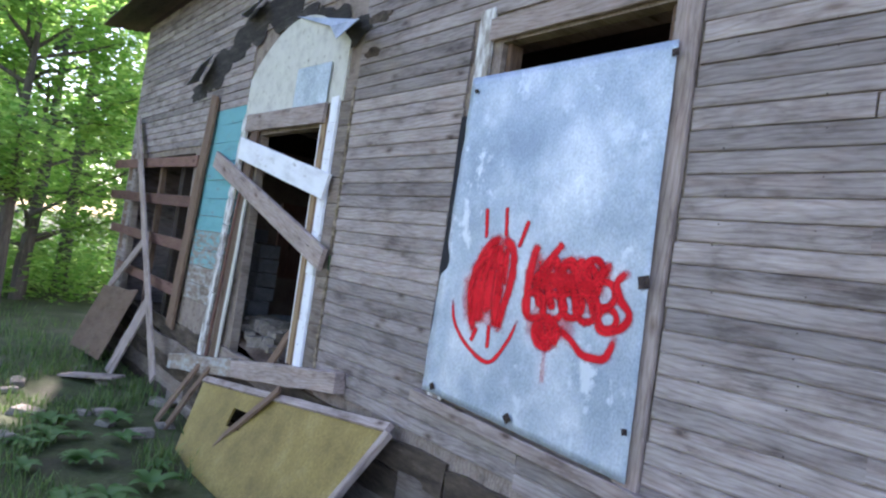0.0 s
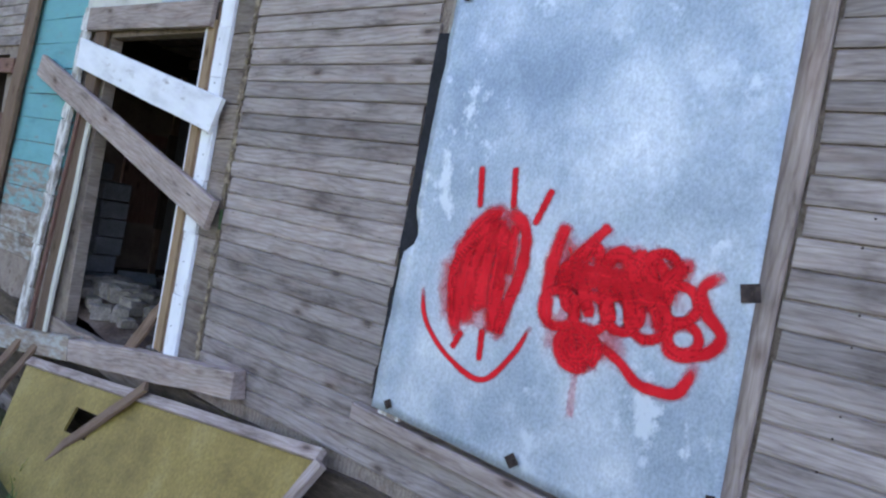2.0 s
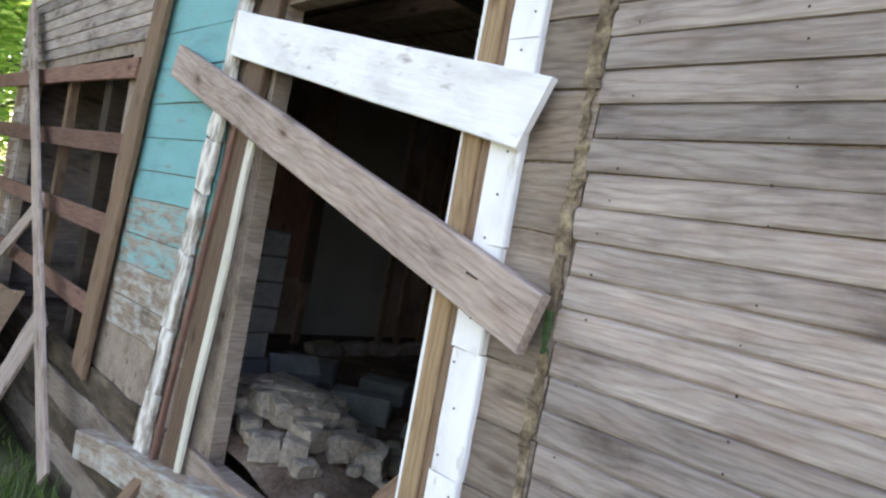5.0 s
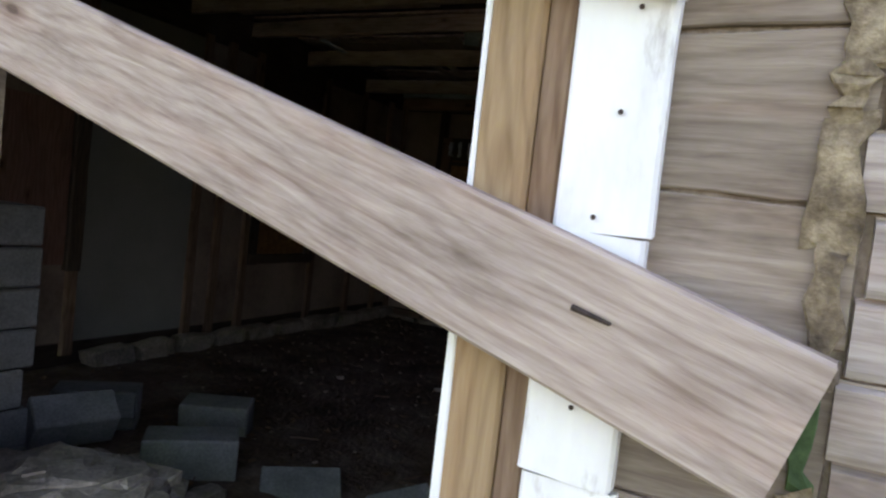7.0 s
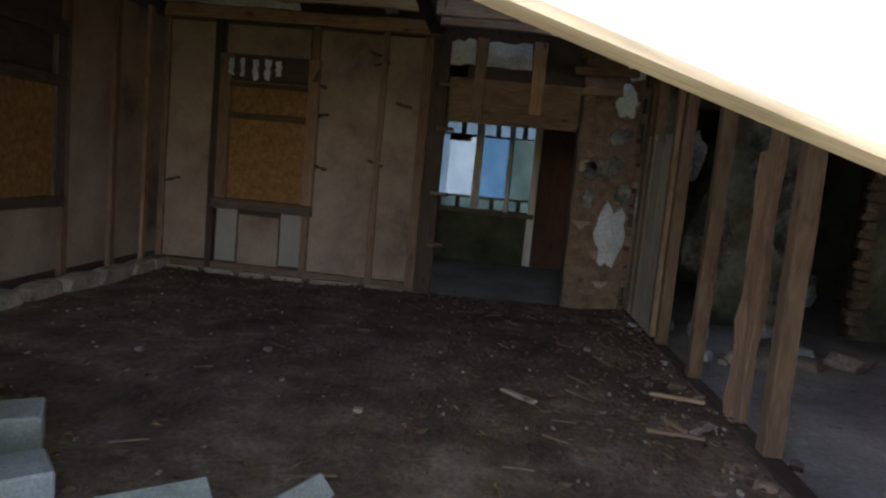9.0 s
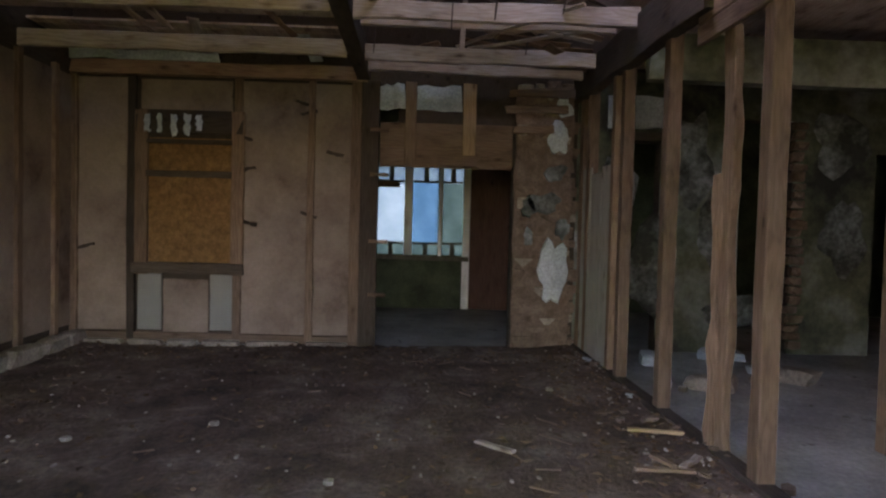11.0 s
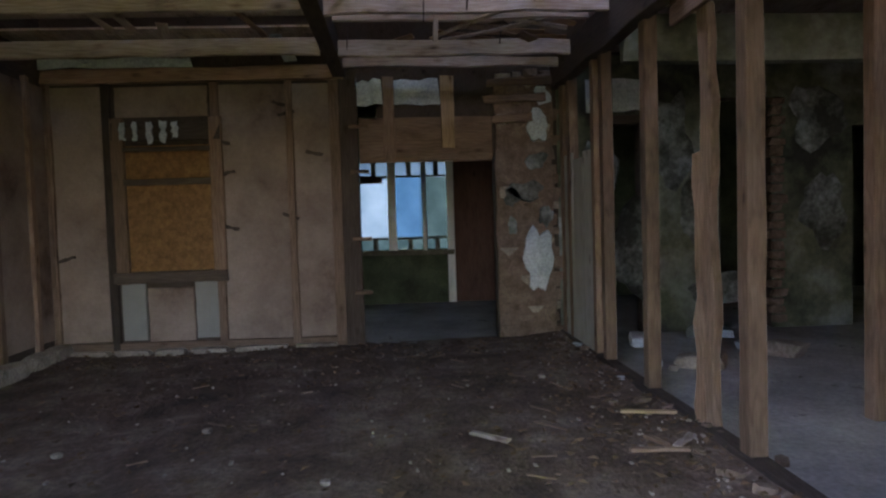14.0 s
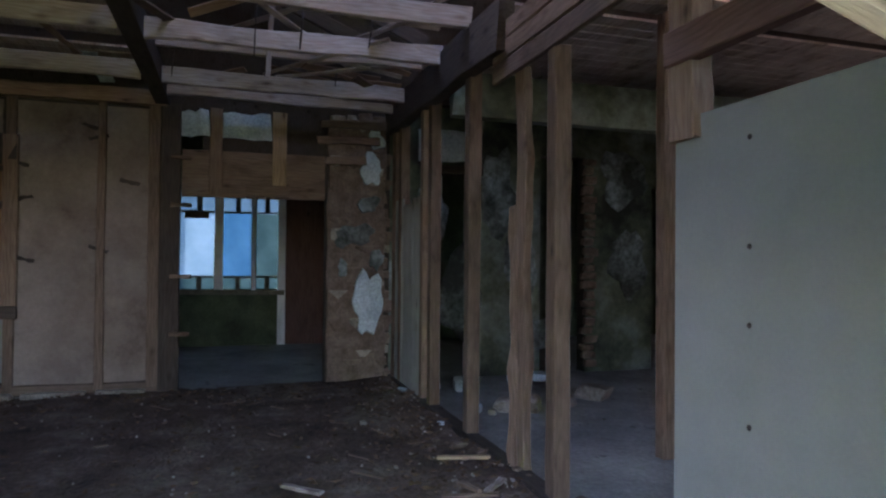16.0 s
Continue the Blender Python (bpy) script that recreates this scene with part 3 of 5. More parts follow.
    for y, z, r, a in ((2.84, 1.32, 0.085, 0.5), (2.69, 1.33, 0.08, 2.0), (2.55, 1.36, 0.08, 1.0), (2.44, 1.36, 0.085, 4.0), (2.33, 1.45, 0.075, 2.5), (2.29, 1.32, 0.06, 0.2), (2.6, 1.52, 0.07, 3.0), (2.42, 1.57, 0.07, 1.2)):
        stroke(loop(y, z, r, 1.3, a), 0.036, 36)
    for r in (0.025, 0.06, 0.09):
        stroke(loop(2.72, 1.17, r, 1.1, r * 40), 0.045, 30)
    stroke(curve((2.87, 1.70), (2.9, 1.58), (2.91, 1.4), (2.88, 1.22)), 0.055, 40)
    stroke(curve((2.67, 1.72), (2.76, 1.6), (2.82, 1.5)), 0.042, 24)
    stroke(curve((2.64, 1.22), (2.52, 1.16), (2.44, 1.1), (2.36, 1.09), (2.27, 1.11), (2.22, 1.24)), 0.038, 50)
    stroke(curve((2.175, 1.59), (2.25, 1.53), (2.22, 1.44), (2.15, 1.36), (2.2, 1.28), (2.32, 1.25), (2.38, 1.33)), 0.042, 60)
    stroke(curve((2.9, 1.5), (2.62, 1.5), (2.34, 1.52)), 0.2, 40, 0.55)
    stroke(curve((2.88, 1.25), (2.7, 1.2), (2.5, 1.25)), 0.16, 30, 0.36)
    stroke(curve((2.71, 1.1), (2.70, 0.98), (2.69, 0.86)), 0.035, 16, 0.3)
    me = mesh_of("spray_drawing", vs, fs, SPRAY, True)
    me.attributes.new("coat", "FLOAT", "POINT").data.foreach_set("value", coat)
    ob = new("spray_drawing", me)
    attach(ob, WIN)
    tagged(ob, "red sprayed beetle shape and scribble")


graffiti()


# ---------- the broken opening with its boards ----------
def broken_opening():
    d = thing("door_1", (3.1, 6.85, 0.1), "broken doorway with peeling white casing and tan jambs", "doorway", kind="structure")
    z = 0.3
    while z < 2.9:
        h = rnd.uniform(0.28, 0.5)
        plank("casing_piece", (3.085, 5.845 + rnd.uniform(-0.006, 0.006), z), (3.085, 5.845 + rnd.uniform(-0.006, 0.006), min(z + h, 2.95) - 0.004), 0.15, 0.028 + rnd.uniform(0, 0.006), WHITE, parent=d, wear=0.002)
        z += h
    plank("casing_back", (3.086, 5.94, 0.3), (3.086, 5.94, 2.85), 0.05, 0.02, BROWN, parent=d, wear=0.004)
    z = 0.25
    while z < 2.9:
        h = rnd.uniform(0.06, 0.2)
        plank("caulk_strip", (3.084, 5.535 + rnd.uniform(-0.008, 0.008), z), (3.084, 5.535 + rnd.uniform(-0.008, 0.008), z + h), rnd.uniform(0.03, 0.065), rnd.uniform(0.006, 0.014), MOSSY if 1.25 < z < 1.42 else CAULK, parent=d, wear=0.012, seg=5)
        z += h
    plank("jamb", (3.09, 6.012, 0.3), (3.09, 6.012, 2.75), 0.095, 0.035, TAN, parent=d)
    plank("jamb_return", (3.165, 6.06, 0.3), (3.165, 6.06, 2.7), 0.18, 0.014, TAN, face=(0, 1, 0), parent=d)
    plank("jamb_lip", (3.065, 6.062, 0.3), (3.065, 6.062, 2.7), 0.014, 0.012, WHITE, parent=d)
    plank("head_jamb", (3.06, 7.95, 2.83), (3.06, 5.98, 2.79), 0.2, 0.04, PLANKGREY, parent=d)
    plank("jamb", (3.085, 7.98, -0.05), (3.085, 7.72, 2.75), 0.2, 0.04, BROWN, parent=d, wear=0.01)
    plank("jamb_lip", (3.04, 7.82, 0.0), (3.04, 7.6, 2.1), 0.07, 0.02, CREAM, parent=d, wear=0.012)
    u = 0.0
    while u < 0.99:
        v = min(1, u + rnd.uniform(0.09, 0.16))
        plank("casing_piece", (3.06, 8.40 - 0.42 * u, -0.15 + 3.1 * u), (3.06, 8.40 - 0.42 * v, -0.16 + 3.1 * v), 0.15 + rnd.uniform(-0.02, 0.02), 0.035, PEEL, parent=d, wear=0.012)
        u = v
    # the shadow along the casing, put in as a thin dark strip
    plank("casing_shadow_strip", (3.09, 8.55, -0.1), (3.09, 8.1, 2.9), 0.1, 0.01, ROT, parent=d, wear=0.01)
    plank("jamb_strip", (3.055, 8.2, -0.1), (3.055, 7.86, 2.0), 0.05, 0.03, REDBROWN, parent=d)
    for i in range(14):
        bm = bmesh.new()
        bmesh.ops.create_cone(bm, segments=7, radius1=0.0045, radius2=0.003, depth=0.005, cap_ends=True)
        part("nail_hole", bm, RUST, d, "", Matrix.Translation((3.05, 5.845 + rnd.uniform(-0.05, 0.05), 0.5 + i * 0.16 + rnd.uniform(-0.04, 0.04))) @ pose(0, 0, 0, 0, 90, 0))
    # sagging sill beam
    plank("sill_beam", (3.07, 9.25, -0.335), (3.07, 7.15, 0.005), 0.2, 0.13, WORN, parent=d, wear=0.01)
    plank("sill_beam", (3.07, 7.17, 0.0), (3.07, 4.93, 0.355), 0.19, 0.12, PLANKGREY, parent=d, wear=0.01)
    # arched plaster field above
    n = 14
    vs, fs = [], []
    for i in range(n + 1):
        u = i / n
        y = 5.72 + 2.4 * u
        top = 3.32 + 0.62 * math.sin(math.pi * min(1, u * 0.92 + 0.06)) ** 0.8
        vs += [(3.07, y, 2.9), (3.07, y, top)]
    fs = [(2 * i, 2 * i + 1, 2 * i + 3, 2 * i + 2) for i in range(n)]
    ob = new("tympanum_panel", mesh_of("tympanum_panel", vs, fs, CREAM))
    attach(ob, d)
    ob.modifiers.new("thick", "SOLIDIFY").thickness = 0.03
    plank("pale_patch", (3.052, 6.75, 3.13), (3.052, 6.0, 3.1), 0.42, 0.008, FLASH, parent=d)
    return d


broken_opening()
ob = tagged(plank("white_plank", (3.04, 8.02, 2.53), (3.04, 5.70, 2.05), 0.26, 0.03, WHITE, wear=0.002, seg=8, cut=0.05), "white painted plank nailed across the broken doorway", "plank")
GP = tagged(plank("grey_plank", (3.035, 8.77, 2.41), (3.035, 5.545, 1.364), 0.217, 0.046, PLANKGREY, wear=0.0025, seg=10), "weathered grey plank nailed slantwise across the doorway", "plank")
for dx, dy in ((1.4, 0.02),):
    bm = bmesh.new()
    bmesh.ops.create_cone(bm, segments=8, radius1=0.005, radius2=0.003, depth=0.06, cap_ends=True)
    part("bent_nail", bm, RUST, GP, "", world_of(GP) @ Matrix.Translation((dx, dy, 0.05)) @ pose(0, 0, 0, 0, 84, 4))
tagged(plank("splintered_stick", (3.02, 6.35, 0.18), (3.12, 5.98, 0.75), 0.09, 0.03, BROWN, wear=0.01), "broken brown stick leaning in the doorway's corner", "stick")
tagged(plank("long_brown_board", (3.05, 9.72, 0.05), (3.05, 9.2, 3.3), 0.3, 0.04, BROWN, wear=0.012, seg=9, taper=0.75), "long brown board leaning on the house wall", "board")
tagged(plank("thin_grey_board", (2.82, 9.35, -0.62), (3.0, 13.05, 3.26), 0.2, 0.03, PLANKGREY, wear=0.008, seg=8), "thin weathered board leaning over the slatted opening", "board")
tagged(plank("short_grey_board", (2.95, 13.15, 0.2), (2.92, 11.0, 1.25), 0.15, 0.025, PLANKGREY), "short weathered board across the slatted opening", "board")
slats = thing("slatted_opening", (3.1, 11.4, -0.4), "broken wall opening crossed by red-brown slats", "opening", kind="structure")
for z, ov in ((2.42, 14.5), (1.83, 14.5), (1.2, 14.1), (0.55, 13.2)):
    plank("slat", (3.06, ov, z + 0.08), (3.06, 9.6, z), 0.16, 0.03, REDBROWN, parent=slats, wear=0.008)
plank("corner_post", (3.2, 13.4, -0.7), (3.2, 13.4, 2.7), 0.25, 0.12, BROWN, parent=slats)
plank("stud", (3.2, 11.6, -0.4), (3.2, 11.6, 2.6), 0.1, 0.08, BROWN, parent=slats)
tagged(plank("leaning_chipboard", (2.72, 13.4, -0.35), (2.75, 11.3, -0.2), 1.2, 0.02, BROWN, face=(-1, 0, 0.4), wear=0.02), "weathered brown board sheet leaning on the wall", "board")
for y in (11.2, 11.0, 12.0):
    tagged(plank("stray_board", (2.65, y, -0.95), (2.97, y - 0.5, 0.3), 0.16, 0.025, PLANKGREY, wear=0.01), "grey stray board leaning on the house's foot", "board")


# ---------- gable canopy remains ----------
def tin(name, pts, label):
    vs = [tuple(p) for p in pts]
    ob = new(name, mesh_of(name, vs, [tuple(range(len(vs)))], FLASH))
    s = ob.modifiers.new("thick", "SOLIDIFY")
    s.thickness = 0.004
    return tagged(ob, label, "flashing", "tin flashing of the canopy")


tin("tin_flashing", [(3.06, 7.0, 3.97), (3.02, 6.1, 3.68), (2.72, 5.35, 3.32), (2.7, 4.95, 3.42), (3.05, 5.6, 3.66)], "bent grey tin flashing hanging off the wall")
tin("tin_flashing", [(3.04, 8.5, 4.25), (2.85, 8.2, 4.16), (2.85, 7.85, 4.2), (3.04, 8.0, 4.42)], "small grey tin piece at the canopy's peak")
tin("tin_flashing", [(3.04, 10.1, 3.62), (2.85, 10.0, 3.5), (2.85, 9.5, 3.72), (3.04, 9.6, 3.95)], "small grey tin piece at the canopy's foot")
# eaves
eave = thing("roof", (3.1, 5, TOP), "dark plank roof of the sagging house", "roof", kind="structure")
for i in range(5):
    plank("eave_board", (2.5 + 0.16 * i, 14.4, TOP + 0.06 + 0.02 * i), (2.5 + 0.16 * i, YN - 0.4, TOP + 0.06 + 0.02 * i), 0.155, 0.025, DARK, face=(0, 0, -1), parent=eave)
# unseen opening added in the roof boards to light the joists below
x, k = 3.32, 0
while x < 14.6:
    w = rnd.uniform(0.2, 0.3)
    light_gap = 6.3 < x < 7.3
    if light_gap:
        plank("roof_board", (x + w / 2, 4.9 + rnd.uniform(-0.2, 0.1), TOP + 0.1), (x + w / 2, YN - 0.4, TOP + 0.1), w + 0.004, 0.02 + 0.01 * (k % 2), DARK, face=(0, 0, -1), parent=eave, seg=3)
    plank("roof_board", (x + w / 2, 14.4, TOP + 0.1), (x + w / 2, 6.5 + rnd.uniform(-0.3, 0.1) if light_gap else YN - 0.4, TOP + 0.1), w + 0.004, 0.02 + 0.01 * (k % 2), DARK, face=(0, 0, -1), parent=eave, seg=3)
    x += w
    k += 1


# ---------- yellow panel under the opening ----------
def ochre_panel():
    p = thing("ochre_panel", (2.6, 5.6, -0.25), "ochre yellow panel with wooden edging leaning under the opening", "panel")
    a, b2, c, e = Vector((2.96, 4.05, 0.18)), Vector((2.9, 7.7, -0.28)), Vector((2.5, 7.2, -0.95)), Vector((2.42, 4.42, -0.86))
    n = 10
    vs, fs = [], []
    for j in range(n + 1):
        for i in range(n + 1):
            u, v = i / n, j / n
            q = (a * (1 - u) + b2 * u) * (1 - v) + (e * (1 - u) + c * u) * v
            vs.append(tuple(q + Vector((0, 0, 0.01 * math.sin(u * 3)))))
    w = n + 1
    fs = [(j * w + i, (j + 1) * w + i, (j + 1) * w + i + 1, j * w + i + 1) for j in range(n) for i in range(n) if not (i == 6 and j in (2, 3))]
    ob = new("panel_face", mesh_of("panel_face", vs, fs, YELLOW))
    attach(ob, p)
    ob.modifiers.new("thick", "SOLIDIFY").thickness = 0.02
    plank("edge_strip", a + Vector((0, -0.03, 0)), e + Vector((0, -0.03, 0)), 0.07, 0.05, PLANKGREY, face=(-0.7, 0, 0.7), parent=p)
    plank("edge_strip", a + Vector((0.02, 0, 0.02)), b2 + Vector((0.02, 0, 0.02)), 0.08, 0.05, PLANKGREY, face=(-0.7, 0, 0.7), parent=p)
    return p


ochre_panel()
tagged(plank("prop_stick", (2.66, 6.5, -0.62), (2.93, 5.82, 0.08), 0.1, 0.03, BROWN, face=(-0.7, 0, 0.7), wear=0.01), "brown stick lying on the ochre panel", "stick")
for p0, p1 in (((2.6, 8.0, -0.95), (2.97, 7.75, -0.1)), ((2.6, 8.35, -0.95), (2.97, 8.1, -0.15))):
    tagged(plank("prop_stick", p0, p1, 0.12, 0.03, BROWN, face=(-0.7, 0, 0.7), wear=0.01), "brown board end leaning below the sagging sill", "stick")

# ---------- shell of the house ----------
floor = tagged(boxes("floor", [(3.2, 10.5, 4.75, 10.8, -0.4, -0.03)], DIRT), "dark trodden earth floor", "floor", kind="structure")


def floor_z(x, y):
    h = 0.025 * noise.noise(Vector((x * 1.3, y * 1.3, 1))) + 0.014 * noise.noise(Vector((x * 6, y * 6, 3)))
    heap = 0.10 * math.exp(-((y - 4.95) / 0.35) ** 2) * (1 if x > 5 else 0)
    heap = heap * (0.6 + 0.4 * noise.noise(Vector((x * 2, 0, 7))))
    pile = 0.38 * math.exp(-((x - 3.62) / 0.5) ** 2 - ((y - 7.8) / 0.85) ** 2) + 0.1 * math.exp(-((x - 4.7) / 0.7) ** 2 - ((y - 8.5) / 0.9) ** 2)
    return h + heap + pile


def dirt_floor():
    xs = [3.2 + 7.3 * i / 90 for i in range(91)]
    ys = [4.85 + 5.95 * i / 80 for i in range(81)]
    vs = []
    for y in ys:
        for x in xs:
            vs.append((x, y, floor_z(x, y)))
    w = len(xs)
    fs = [(j * w + i, j * w + i + 1, (j + 1) * w + i + 1, (j + 1) * w + i) for j in range(len(ys) - 1) for i in range(w - 1)]
    ob = new("floor_earth", mesh_of("floor_earth", vs, fs, DIRT, True))
    tagged(ob, "uneven dark earth floor scattered with litter", "floor", kind="structure")


dirt_floor()
tagged(boxes("floor_side_room", [(3.2, 10.5, -3, 4.85, -0.4, 0.0)], CONC), "dusty grey concrete floor of the side room", "floor", kind="structure")
tagged(boxes("floor_back_room", [(10.4, 14.6, -3, 13.6, -0.4, -0.006)], CONC), "dusty grey floor of the back room", "floor", kind="structure")
tagged(boxes("floor_end_room", [(3.2, 10.5, 10.8, 13.6, -0.4, -0.05)], DIRT), "earth floor of the end room", "floor", kind="structure")
DOOR = (5.68, 7.3, -0.1, 2.1)
SIDEDOOR = (2.42, 3.05, -0.1, 2.7)
SIDEDOOR3 = (3.98, 4.5, -0.1, 2.42)
SIDEDOOR2 = (0.5, 1.45, -0.1, 2.35)
# near-black wall bodies show between the lining sheets
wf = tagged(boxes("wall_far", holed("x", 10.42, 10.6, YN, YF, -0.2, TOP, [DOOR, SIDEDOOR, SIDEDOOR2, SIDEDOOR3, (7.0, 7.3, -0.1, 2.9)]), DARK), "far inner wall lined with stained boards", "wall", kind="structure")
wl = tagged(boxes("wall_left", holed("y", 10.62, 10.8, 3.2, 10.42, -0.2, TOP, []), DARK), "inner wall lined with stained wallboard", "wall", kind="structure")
BW = (5.95, 7.75, 0.9, 2.42)
wb = tagged(boxes("wall_back", holed("x", 14.0, 14.15, YN, YF, -0.2, TOP, [BW]), MOSS), "mossy back wall with a milky window", "wall", kind="structure")
tagged(boxes("wall_end_far", [(3.2, 14.0, 13.45, 13.6, -0.7, TOP)], GREY), "closed end wall of the house", "wall", kind="structure")
tagged(boxes("wall_end_near", [(3.2, 14.0, YN, YN + 0.15, -0.4, TOP)], MOULD), "mouldy end wall of the side room", "wall", kind="structure")
tagged(boxes("wall_side_room", holed("x", 10.38, 10.415, YN + 0.2, 4.95, 0, 3.2, [SIDEDOOR, SIDEDOOR2, SIDEDOOR3]), MOULD), "mould-blotched plaster wall of the side room", "wall", kind="structure")

# lining sheets and studs on the far wall
for y0, y1, z0, z1 in ((10.0, 10.6, 0.14, 2.95), (8.0, 8.74, 0.12, 2.95), (7.42, 7.93, 0.12, 2.95), (8.86, 9.86, 2.62, 2.95), (9.1, 9.6, 0.02, 0.72)):
    plank("wall_sheet", (10.42, (y0 + y1) / 2, z0), (10.42, (y0 + y1) / 2, z1), y1 - y0, 0.02, LINING, parent=wf, seg=6, wear=0.006)
for y0, y1 in ((9.62, 9.88), (8.8, 9.08)):
    plank("pale_sheet", (10.42, (y0 + y1) / 2, 0.15), (10.42, (y0 + y1) / 2, 0.8), y1 - y0, 0.025, FIBRE, parent=wf)
for y, w, mt in ((9.95, 0.09, DARK), (8.78, 0.09, STUD), (7.97, 0.08, STUD), (7.47, 0.12, STUD), (10.58, 0.08, STUD)):
    plank("wall_stud", (10.41, y, 0.05), (10.41, y, 3.0), w, 0.05, mt, parent=wf, wear=0.006)
for y, z, s in ((8.05, 2.75, 1), (8.0, 2.6, -1), (8.72, 2.35, 1), (8.68, 1.95, -1), (7.98, 1.5, 1), (8.66, 1.4, 1), (10.45, 1.05, -1), (7.7, 2.2, 1)):
    plank("nailed_scrap", (10.385, y + 0.09, z), (10.385, y - 0.09, z - 0.05 * s), 0.035, 0.02, DARK, parent=wf, wear=0.008)
plank("top_plate", (10.42, 10.6, 3.06), (10.42, 7.35, 3.06), 0.16, 0.1, STUD, parent=wf, wear=0.01)
plank("bottom_plate", (10.42, 10.6, 0.08), (10.42, 7.35, 0.06), 0.1, 0.06, STUD, parent=wf, wear=0.01)
# window with chipboard
w2 = thing("window_2", (10.4, 9.3, 0.75), "inner window opening filled with orange chipboard", "window", kind="structure")
plank("chipboard_pane", (10.4, 9.29, 0.92), (10.4, 9.29, 2.3), 0.95, 0.015, OSB, parent=w2)
plank("window_frame", (10.4, 9.84, 0.78), (10.4, 9.84, 2.6), 0.14, 0.05, BROWN, parent=w2)
plank("window_frame", (10.4, 8.78, 0.78), (10.4, 8.78, 2.6), 0.14, 0.05, BROWN, parent=w2)
plank("window_sill", (10.38, 9.92, 0.85), (10.38, 8.7, 0.85), 0.12, 0.08, DARK, parent=w2)
plank("crossbar", (10.37, 9.78, 1.9), (10.37, 8.84, 1.9), 0.07, 0.03, DARK, parent=w2)
plank("crossbar", (10.37, 9.78, 2.26), (10.37, 8.84, 2.26), 0.05, 0.03, DARK, parent=w2)
plank("window_frame", (10.39, 9.9, 2.45), (10.39, 8.72, 2.45), 0.2, 0.04, DARK, parent=w2)
for i in range(5):
    y = 9.76 - i * 0.14 + rnd.uniform(-0.03, 0.03)
    plank("plaster_rag", (10.34, y, 2.55), (10.34, y, 2.36 + rnd.uniform(-0.08, 0.08)), 0.06, 0.02, PLASTER, parent=w2, wear=0.015)
# doorway head and side
# wide near-black post fills the dark band beside the doorway
plank("door_post", (10.41, 7.31, 0.0), (10.41, 7.31, 3.0), 0.2, 0.08, DARK, parent=wf)
for y, w in ((6.86, 0.13), (6.2, 0.15)):
    plank("head_stud", (10.38, y, 2.08), (10.38, y, 3.0), w, 0.04, TAN if w > 0.14 else STUD, parent=wf)
plank("head_board", (10.41, 7.2, 2.3), (10.41, 5.7, 2.3), 0.5, 0.02, STUD, parent=wf)
for y0, y1 in ((7.25, 6.95), (6.78, 6.3)):
    plank("plaster_patch", (10.4, y0, 2.82), (10.4, y1, 2.84), 0.28, 0.018, PLASTER, parent=wf, wear=0.02)
plank("head_block", (10.37, 6.55, 2.13), (10.37, 6.1, 2.13), 0.12, 0.04, STUD, parent=wf)


def blotch(name, x, y, z, a, c, mat, parent, seed, th=0.02):
    """A flake of plaster with a broken outline, standing on the wall face x."""
    n = 22
    rim = []
    for i in range(n):
        t = i * math.tau / n
        r = 1 + 0.55 * noise.noise(Vector((math.cos(t) * 1.6, math.sin(t) * 1.6, seed * 2.7))) + 0.15 * noise.noise(Vector((math.cos(t) * 6, math.sin(t) * 6, seed)))
        rim.append((y + a * r * math.cos(t), z + c * r * math.sin(t)))
    vs = [(x - th, p, q) for p, q in rim] + [(x, y + (p - y) * 1.06, z + (q - z) * 1.06) for p, q in rim]
    fs = [tuple(range(n))] + [(i, i + n, (i + 1) % n + n, (i + 1) % n) for i in range(n)]
    ob = new(name, mesh_of(name, vs, fs, mat))
    attach(ob, parent)
    return ob


# black rot eating the siding near the eaves
for i, (y, z, a, c) in enumerate(((4.75, 3.78, 0.32, 0.06), (4.25, 3.68, 0.24, 0.08), (5.25, 3.62, 0.2, 0.05), (4.6, 4.0, 0.4, 0.07), (5.3, 3.3, 0.12, 0.05), (3.4, 3.75, 0.3, 0.05))):
    blotch("rot_patch", 3.078, y, z, a, c, ROT, wall, 70 + i, 0.004)


# dark scar where a canopy was torn off
for i in range(13):
    u = i / 12
    y, z = 10.1 - 4.3 * u, 3.45 + 0.75 * (1 - abs(2 * u - 1)) + (0.1 if u > 0.5 else 0)
    blotch("char_patch", 3.077, y, z, 0.36, 0.14 + 0.04 * (i % 3), SCAR, wall, 90 + i, 0.004 + 0.0004 * (i % 4))


